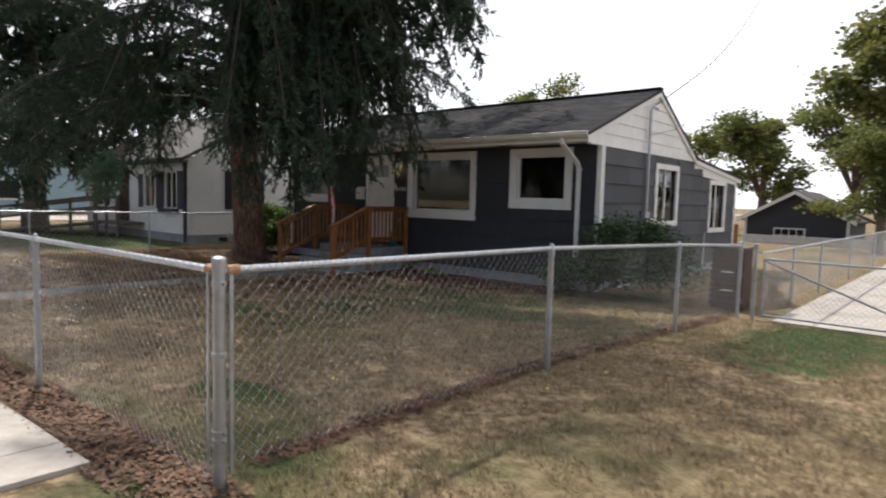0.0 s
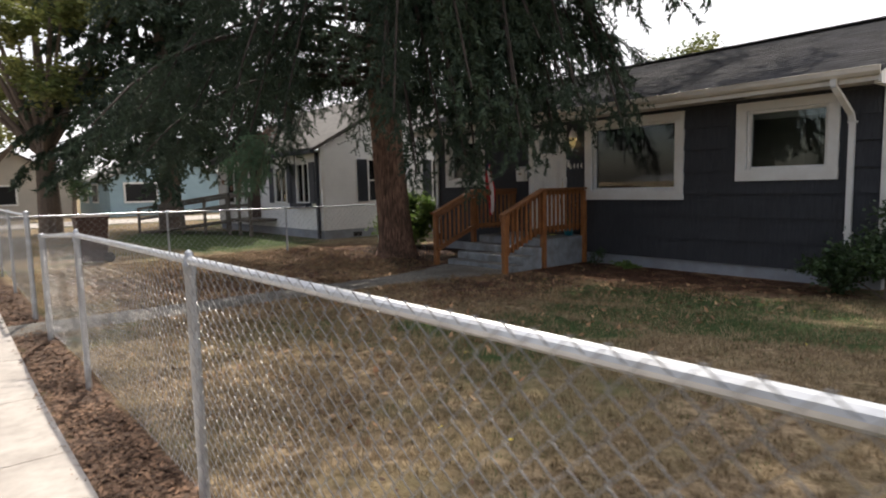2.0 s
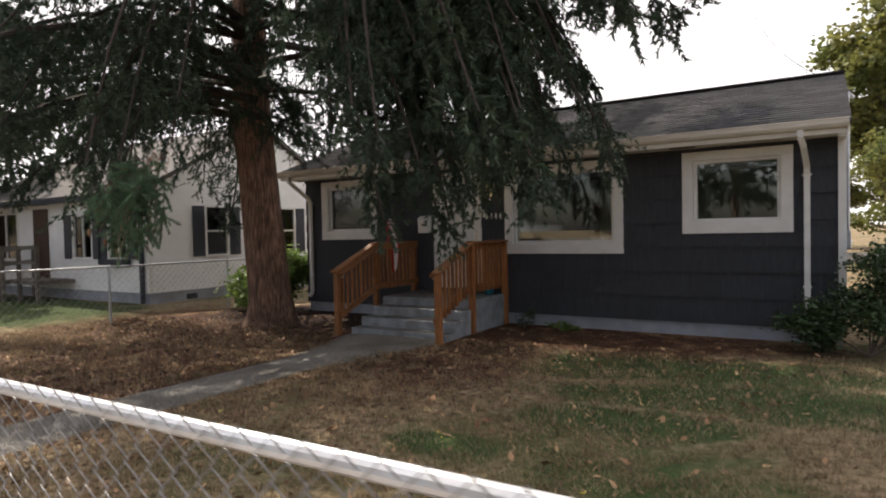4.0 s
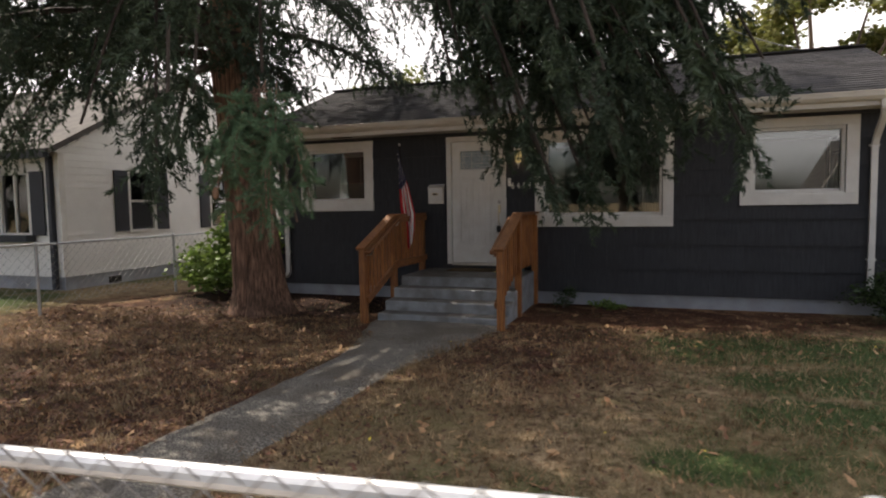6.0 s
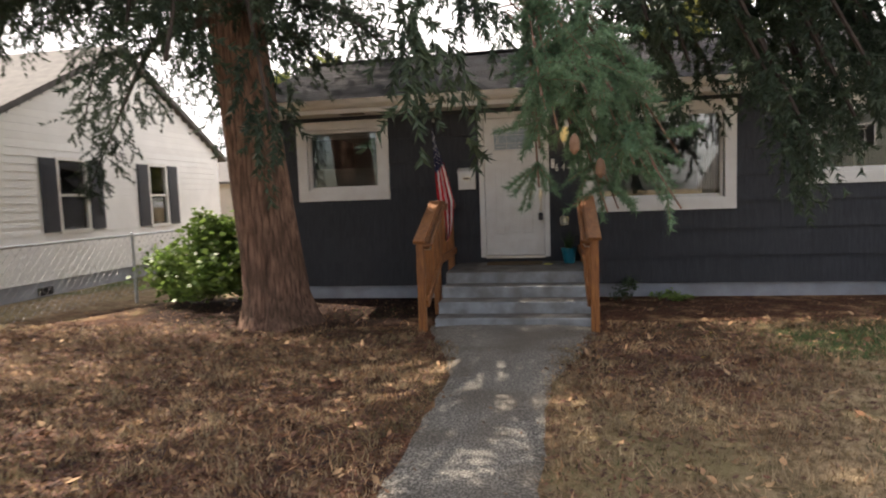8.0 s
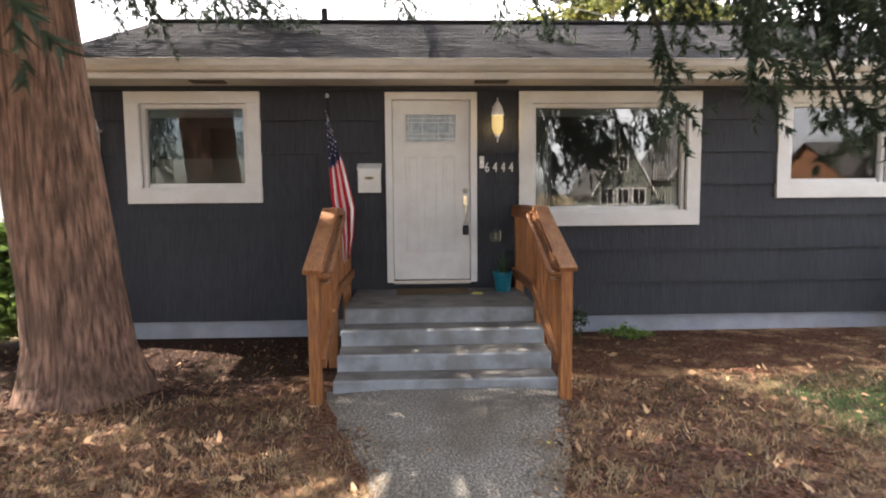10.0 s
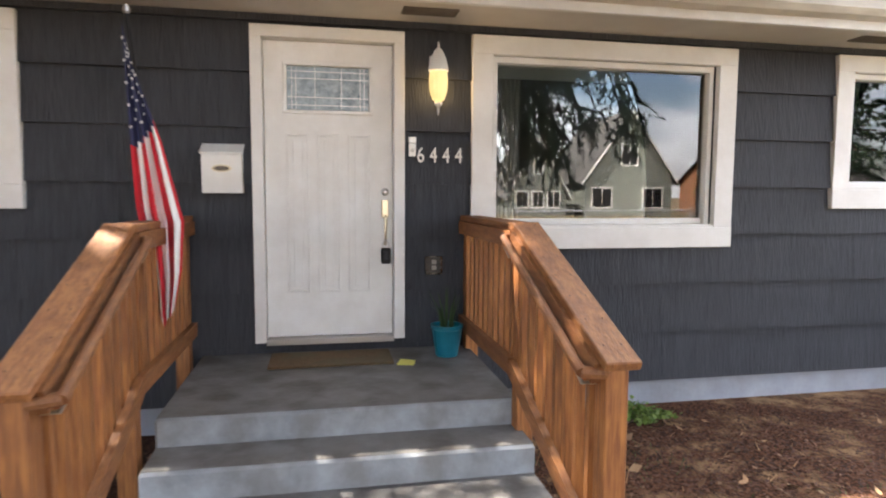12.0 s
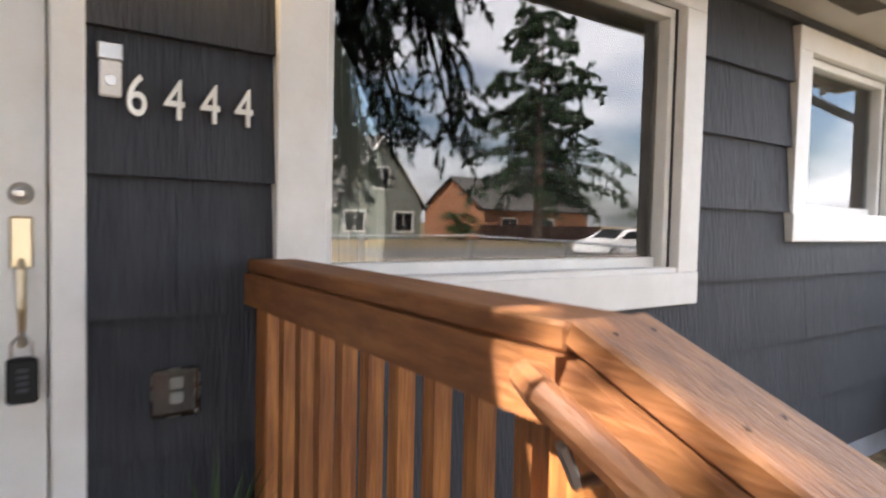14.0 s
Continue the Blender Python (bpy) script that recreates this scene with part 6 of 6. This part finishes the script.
# long boughs that arch high over the doorway and hang before the large window
q = random.Random(12)
HIGH = [(q.uniform(-10.0, -8.0), q.uniform(5.4, 8.4), q.uniform(2.1, 4.2), q.uniform(6.4, 8.2)) for _ in range(44)]
HIGH += [(q.uniform(-11.0, -7.4), q.uniform(5.6, 10.0), q.uniform(4.2, 5.6), q.uniform(7.0, 9.0)) for _ in range(30)]
HIGH += [(q.uniform(-8.9, -7.5), q.uniform(6.2, 9.0), q.uniform(1.95, 4.6), q.uniform(6.6, 8.4)) for _ in range(30)]
HIGH += [(q.uniform(-7.6, -6.5), q.uniform(7.4, 9.6), q.uniform(3.8, 5.8), q.uniform(7.2, 9.4)) for _ in range(20)]
HIGH += [(-9.0, 6.3, 1.75, 6.6), (-9.1, 6.6, 1.8, 6.6), (-8.9, 6.9, 1.8, 6.6), (-8.8, 6.0, 2.1, 6.8), (-9.3, 6.1, 2.0, 6.6)]
extra = [toward(a, b, c, d, 0.2) for a, b, c, d in (*ENDS, *HIGH)]
conifer("old_fir_tree", TX, TY, 17.5, 0.365, 3.7, 6.8, "tall old fir with drooping dark boughs over the lawn", limbs=104, needle_len=0.058, needle_w=0.015, per=12, gap=0.22, twig=1.15, sub_gap=0.12, sub_len=0.32, hang=0.62, extra=extra, skip=keep_clear, flare=0.34, lean=0.10)

# the bright bough tip that hangs low over the path
tip = thing("fir_bough", (-11.1, 4.4, 1.9), "bright green fir bough tip with cones, hanging over the path", "branch")
VV, bl = [], bmesh.new()
for k in range(20):
    p0 = np.array([-11.28, 4.85, 2.40]) + rng.normal(size=3) * 0.05
    end = np.array([-10.94, 4.25, 1.68]) + rng.uniform(-1, 1, 3) * np.array([0.30, 0.24, 0.24])
    u = np.linspace(0, 1, 16)[:, None]
    pts = p0 + (end - p0) * u + np.array([0, 0, 1.0]) * 0.12 * np.sin(u * 3.1)
    tube(bl, [tuple(q) for q in pts[::3]], 0.004, 4, caps=False)
    way = unit(end - p0)
    for j in range(17):
        a = pts[int(6 + 9 * rng.random() ** 0.7)]
        w = unit(way * 0.7 + rng.normal(size=3) * 0.75 + np.array([0, 0, -0.15]))
        L = rng.uniform(0.09, 0.17)
        sh = a + w * L * np.linspace(0, 1, 8)[:, None] + np.array([0, 0, -0.02]) * np.linspace(0, 1, 8)[:, None] ** 2
        tube(bl, [tuple(q) for q in sh[::3]], 0.0022, 4, caps=False)
        VV.append(needles(sh, np.repeat(w[None], 8, 0), 0.028, 0.0042, 1.0, 26))
V = np.concatenate(VV)
part("twig_work", bl, M_BARK, tip, kind="stuff")
raw("needle_work", V, np.arange(len(V)).reshape(-1, 3), M_NEEDLE_TIP, tip, "bright blue-green needles", kind="stuff")
for c in ((-11.05, 4.04, 1.69), (-10.96, 4.12, 1.61)):
    bm = bmesh.new()
    lathe(bm, c[0], c[1], [(0.004, c[2] - 0.04), (0.016, c[2] - 0.025), (0.018, c[2]), (0.012, c[2] + 0.02), (0.003, c[2] + 0.03)], 9)
    part("cone", bm, M_LITTER, tip, "small brown cone")

conifer("far_fir_tree", -31.8, 9.0, 15.0, 0.42, 3.4, 5.6, "tall dark fir beyond the white house's ramp", limbs=72, needle_len=0.18, needle_w=0.08, per=7, gap=0.4, twig=1.4, sub_gap=0.3, sub_len=0.6, hang=0.8, bark=M_BARK2)
for k, (x, y, h) in enumerate(((19.0, -19.0, 17.0), (30.0, -30.0, 14.0), (-12.0, -34.0, 14.0), (46.0, -24.0, 13.0))):
    conifer("street_fir_tree", x, y, h, 0.33, 4.0, 6.2 if k == 0 else 4.6, "tall fir tree across the street", limbs=40, needle_len=0.24, needle_w=0.11, per=6, gap=0.55, twig=1.4, sub_gap=0.4, sub_len=0.6, hang=0.5, bark=M_BARK2)


def crown_of(n, r, z0, z1, seed, rc=1.6):
    q = random.Random(seed)
    out = []
    for _ in range(n):
        a, rr_ = q.uniform(0, 6.283), r * math.sqrt(q.random())
        out.append((rr_ * math.cos(a), rr_ * math.sin(a), q.uniform(z0, z1), q.uniform(0.6, 1.0) * rc, q.uniform(0.45, 0.8) * rc))
    return out


leafy("street_tree", -33.5, 4.6, 11, 0.38, crown_of(20, 4.2, 5.0, 11.0, 1, 1.3), "leafy street tree with a forked trunk", 0.24, 22000)
leafy("far_street_tree", -52, 3.0, 9, 0.35, crown_of(12, 4.5, 3.0, 8.0, 2), "round leafy tree far down the street", 0.35, 7000)
leafy("hedge_tree", -44, 7.0, 4, 0.12, crown_of(6, 0.7, 0.8, 3.4, 3, 0.8), "dark clipped columnar hedge tree", 0.16, 3500, M_LEAF_DARK)
leafy("maple_tree", -1.6, 36, 11, 0.4, crown_of(24, 4.4, 4.0, 12.0, 4, 1.8), "tall loose-leaved tree beyond the driveway", 0.34, 34000)
leafy("garden_tree", -3.2, 30, 4, 0.18, crown_of(12, 1.8, 1.6, 4.4, 5, 1.1), "spreading yellow-green garden tree", 0.20, 9000)
for x, y, h, s in ((-12.5, 50, 8, 6), (-7, 52, 9, 7), (-1.5, 54, 10, 8), (5, 50, 9, 9), (10, 44, 9, 10), (-19, 52, 7, 11), (-31, 46, 12, 12), (-42, 44, 7, 13), (-26, 60, 8, 14)):
    leafy("backyard_tree", x, y, h, 0.3, crown_of(14, 3.6, 2.0, h, s, 1.8), "yellow-green tree in the far back gardens", 0.34, 9000)
leafy("street_hedge", 15.5, -23.0, 2.5, 0.1, crown_of(8, 1.2, 0.8, 2.2, 20, 0.9), "round clipped bush across the street", 0.14, 4000, M_LEAF_DARK)

leafy("bush", -16.55, 10.9, 1.6, 0.05, [(0.0, 0.0, 0.65, 0.62, 0.55), (0.55, 0.1, 0.6, 0.5, 0.5), (-0.5, -0.1, 0.45, 0.55, 0.4), (0.1, 0.3, 1.05, 0.48, 0.4), (0.3, -0.3, 0.45, 0.5, 0.4), (0.75, 0.3, 0.9, 0.4, 0.35)], "bright green leafy rhododendron bush behind the fir", 0.12, 11000, M_LEAF, "bush", False)
leafy("corner_shrub", -5.35, 10.35, 1.3, 0.04, [(0, 0, 0.55, 0.5, 0.45), (0.5, 0.2, 0.65, 0.5, 0.5), (-0.55, 0.1, 0.32, 0.4, 0.28), (0.2, 0.3, 1.05, 0.5, 0.4), (1.0, 0.6, 0.55, 0.55, 0.5), (0.9, 1.4, 0.7, 0.6, 0.5), (0.55, 0.9, 1.15, 0.5, 0.35)], "loose dark shrub with pale roses at the house corner", 0.07, 17000, M_LEAF_DARK, "shrub", False)
leafy("small_shrub", -10.15, 10.75, 0.5, 0.02, [(0, 0, 0.12, 0.16, 0.16), (0.12, 0.05, 0.22, 0.12, 0.12)], "small dark rose shrub by the foundation", 0.035, 700, M_LEAF_DARK, "shrub", False)
leafy("low_plant", -9.55, 10.80, 0.3, 0.02, [(0, 0, 0.05, 0.2, 0.07), (0.2, 0.02, 0.03, 0.15, 0.06)], "low green plant by the foundation", 0.05, 500, M_LEAF, "plant", False)


# ---- shakes on the dark wall ----
def shakes(parent, u0, u1, holes, rows, side, material, seed, widths=(0.42, 0.62)):
    q = random.Random(seed)
    cells = []
    for z0, z1 in rows:
        u = u0 - q.uniform(0, 0.3)
        while u < u1:
            w_ = q.uniform(*widths)
            a, b = max(u, u0), min(u + w_, u1)
            u += w_
            if b - a > 0.03:
                cells += [(r, z0, z1, q.uniform(0, 0.0015)) for r in minus((a + 0.0008, b - 0.0008, z0, z1), holes)]
    for (a, b, c, d), z0, z1, j in cells:
        if b - a < 0.01 or d - c < 0.01:
            continue

        def out(z):
            return 0.004 + 0.032 * (z1 - z) / (z1 - z0) + j

        if side == "front":
            v = [(a, FY - out(c), c), (b, FY - out(c), c), (b, FY - out(d), d), (a, FY - out(d), d), (a, FY, c), (b, FY, c), (b, FY, d), (a, FY, d)]
        else:
            v = [(FX1 + out(c), a, c), (FX1 + out(c), b, c), (FX1 + out(d), b, d), (FX1 + out(d), a, d), (FX1, a, c), (FX1, b, c), (FX1, b, d), (FX1, a, d)]
        me = bpy.data.meshes.new("shake")
        me.from_pydata(v, [], [(0, 1, 2, 3), (4, 5, 1, 0), (3, 2, 6, 7), (0, 3, 7, 4), (1, 5, 6, 2)])
        me.materials.append(material)
        ob = new("shake", me)
        ob.parent = parent


zrows = [0.175, 0.557, 0.94, 1.32, 1.69, 2.06, 2.425, 2.755]
holes = [(-15.0, -13.55, 1.53, 2.73), (-12.15, -11.14, 0.5, 2.73), (-10.64, -8.56, 1.24, 2.73), (-7.645, -6.195, 1.53, 2.73)]
shakes(wall_front, FX0, FX1 - 0.06, holes, list(zip(zrows, zrows[1:])), "front", M_SIDING, 5)
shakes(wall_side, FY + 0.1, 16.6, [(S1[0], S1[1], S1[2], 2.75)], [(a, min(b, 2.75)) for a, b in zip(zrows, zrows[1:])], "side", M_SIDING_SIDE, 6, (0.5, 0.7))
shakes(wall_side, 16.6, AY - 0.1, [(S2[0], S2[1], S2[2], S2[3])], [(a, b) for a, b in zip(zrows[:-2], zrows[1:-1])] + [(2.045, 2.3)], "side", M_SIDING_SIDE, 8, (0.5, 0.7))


# ---- grass, litter and chips ----
def field(n, x0, x1, y0, y1):
    return rng.uniform(x0, x1, n), rng.uniform(y0, y1, n)


def on_hard(x, y):
    return ((x > -12.55) & (x < -10.8) & (y > 8.3)) | ((x > -12.05) & (x < -11.2)) | (y > 11.0) | ((x > -12.7) & (x < -10.5) & (y > 8.8))


def patch(x, y):
    """Where the lawn is green, in 0..1."""
    g = np.zeros_like(x)
    for cx, cy, rx, ry in GREENS:
        g = np.maximum(g, np.exp(-1.2 * (((x - cx) / rx) ** 2 + ((y - cy) / ry) ** 2)))
    return g


def barky(x, y):
    g = np.zeros_like(x)
    for cx, cy, rx, ry in ((-15.0, 8.6, 3.6, 3.0), (-13.6, 10.6, 3.0, 1.6), (-9.0, 10.3, 3.2, 1.2), (-10.1, 8.2, 1.2, 1.8), (-13.8, 5.4, 2.6, 2.6)):
        g = np.maximum(g, np.exp(-1.0 * (((x - cx) / rx) ** 2 + ((y - cy) / ry) ** 2)))
    return g


def by_wall(x, y):
    """Dark mulch without dry litter, under the fir by the wall, where shade is painted in, and along the foundation."""
    return ((y > 9.0) & (x < -12.4)) | ((y > 9.3) & (x > -10.7) & (x < -6.0)) | (y > 10.1)


def blades(name, x, y, length, width, material, lean=0.8, label=""):
    n = len(x)
    z = ground_z(x, y)
    base = np.stack([x, y, z - 0.003], 1)
    a = rng.uniform(0, 2 * math.pi, n)
    L = length * rng.uniform(0.5, 1.4, n)
    ln = rng.uniform(0.1, 1.0, n) * lean
    d = np.stack([np.cos(a) * ln, np.sin(a) * ln, np.ones(n) * rng.uniform(0.25, 1.0, n)], 1)
    d /= np.linalg.norm(d, axis=1, keepdims=True)
    s = np.stack([-np.sin(a), np.cos(a), np.zeros(n)], 1) * width / 2
    V = np.stack([base - s, base + s, base + d * L[:, None]], 1).reshape(-1, 3)
    raw(name, V, np.arange(len(V)).reshape(-1, 3), material, None, label, kind="stuff", category="grass")


x, y = field(330000, -18.2, 1.5, 2.05, 11.0)
dens = np.where(y < 8.0, 1.0, 0.55)
keep = ~on_hard(x, y) & (rng.random(len(x)) < dens * (1 - 0.5 * barky(x, y)) * (1 - 0.75 * patch(x, y)))
keep &= ~by_wall(x, y)
keep &= (np.sin(x * 5.3 + 2.1 * np.sin(y * 3.9)) * np.sin(y * 6.1 + 1.7 * np.sin(x * 4.3)) > -0.55)
blades("dry_lawn", x[keep], y[keep], 0.050, 0.009, M_STRAW, 1.1, "dry straw-coloured grass blades")
x, y = field(260000, -12.0, 1.5, 4.0, 11.0)
keep = ~on_hard(x, y) & (rng.random(len(x)) < patch(x, y) ** 1.2)
blades("green_lawn", x[keep], y[keep], 0.036, 0.0055, M_GREEN, 0.9, "patches of short green grass")
x, y = field(60000, -18.2, 1.5, 2.05, 10.5)
cl = np.sin(x * 1.9 + 1.3 * np.sin(y * 1.7)) * np.sin(y * 2.3 + np.sin(x * 1.3)) > 0.45
keep = ~on_hard(x, y) & cl
blades("green_tufts", x[keep], y[keep], 0.04, 0.006, M_GREEN, 0.9, "scattered green grass tufts")


def flakes(name, x, y, size, material, label, lift=0.012, curl=0.5):
    n = len(x)
    z = ground_z(x, y) + lift * rng.random(n)
    c = np.stack([x, y, z], 1)
    a = rng.uniform(0, 2 * math.pi, n)
    u = np.stack([np.cos(a), np.sin(a), rng.normal(size=n) * curl * 0.5], 1)
    v = np.stack([-np.sin(a), np.cos(a), rng.normal(size=n) * curl * 0.5], 1)
    s = (size * rng.uniform(0.5, 1.3, n))[:, None]
    V = np.stack([c - u * s, c + v * s * 0.45, c + u * s, c - v * s * 0.45], 1).reshape(-1, 3)
    raw(name, V, np.arange(len(V)).reshape(-1, 4), material, None, label, kind="stuff", category="litter")


x, y = field(150000, -18.5, -5.5, 3.0, 11.1)
keep = (rng.random(len(x)) < barky(x, y) ** 1.3) & ~on_hard(x, y)
keep &= (x > -12.4) | (y < 9.2) | (rng.random(len(x)) < 0.35)
flakes("bark_mulch", x[keep], y[keep], np.where(y[keep] > 9.3, 0.017, 0.028), M_CHIP, "reddish-brown bark chips")
x, y = field(70000, -18.5, -7.0, 2.2, 10.6)
keep = (rng.random(len(x)) < 0.2 + 0.8 * barky(x, y)) & ~on_hard(x, y) & (~by_wall(x, y) | (rng.random(len(x)) < 0.06)) & (np.sin(x * 3.1 + 2 * np.sin(y * 2.3)) + np.sin(y * 3.7 + x) > -0.6)
blades("dry_needle_litter", x[keep], y[keep], 0.075, 0.012, M_RUSSET, 3.0, "pale dead grass and needles lying over the bark")
x, y = field(5200, -18.0, -5.8, 2.6, 10.9)
keep = ~on_hard(x, y) & (rng.random(len(x)) < 0.35 + 0.65 * barky(x, y)) & (~by_wall(x, y) | (rng.random(len(x)) < 0.25))
flakes("fallen_leaves", x[keep], y[keep], 0.040, M_RUSSET, "curled pale brown leaves", 0.02, 1.2)
cx_, cy_ = field(520, -17.0, -5.5, 2.6, 9.8)
x = np.repeat(cx_, 26) + rng.normal(size=520 * 26) * 0.045
y = np.repeat(cy_, 26) + rng.normal(size=520 * 26) * 0.045
keep = ~on_hard(x, y) & ~by_wall(x, y)
blades("dry_tufts", x[keep], y[keep], 0.085, 0.010, M_STRAW, 1.3, "ragged tufts of bleached grass")
x, y = field(3500, -3.10, -2.84, 2.2, 10.0)
flakes("edge_litter", x, y, 0.022, M_CHIP, "dark soil and leaf bits along the fence foot", 0.03)
x, y = field(12000, -16.0, -2.6, 1.56, 2.02)
flakes("leaf_litter", x, y, 0.024, M_LITTER, "dry leaves along the fence foot", 0.03)
x, y = field(9000, -17.0, -3.0, 2.1, 10.8)
keep = rng.random(len(x)) < 0.25 + 0.75 * barky(x, y)
flakes("fallen_leaves", x[keep], y[keep], 0.022, M_LITTER, "scattered dry leaves and cones", 0.02)
x, y = field(700, -12.4, -11.0, 2.0, 9.0)
flakes("path_litter", x, y, 0.014, M_LITTER, "needles and bits on the path", 0.036)
x, y = field(40, -12.0, 0.0, 2.3, 9.0)
flakes("dandelions", x, y, 0.018, M_PETAL, "yellow dandelion flowers", 0.06)
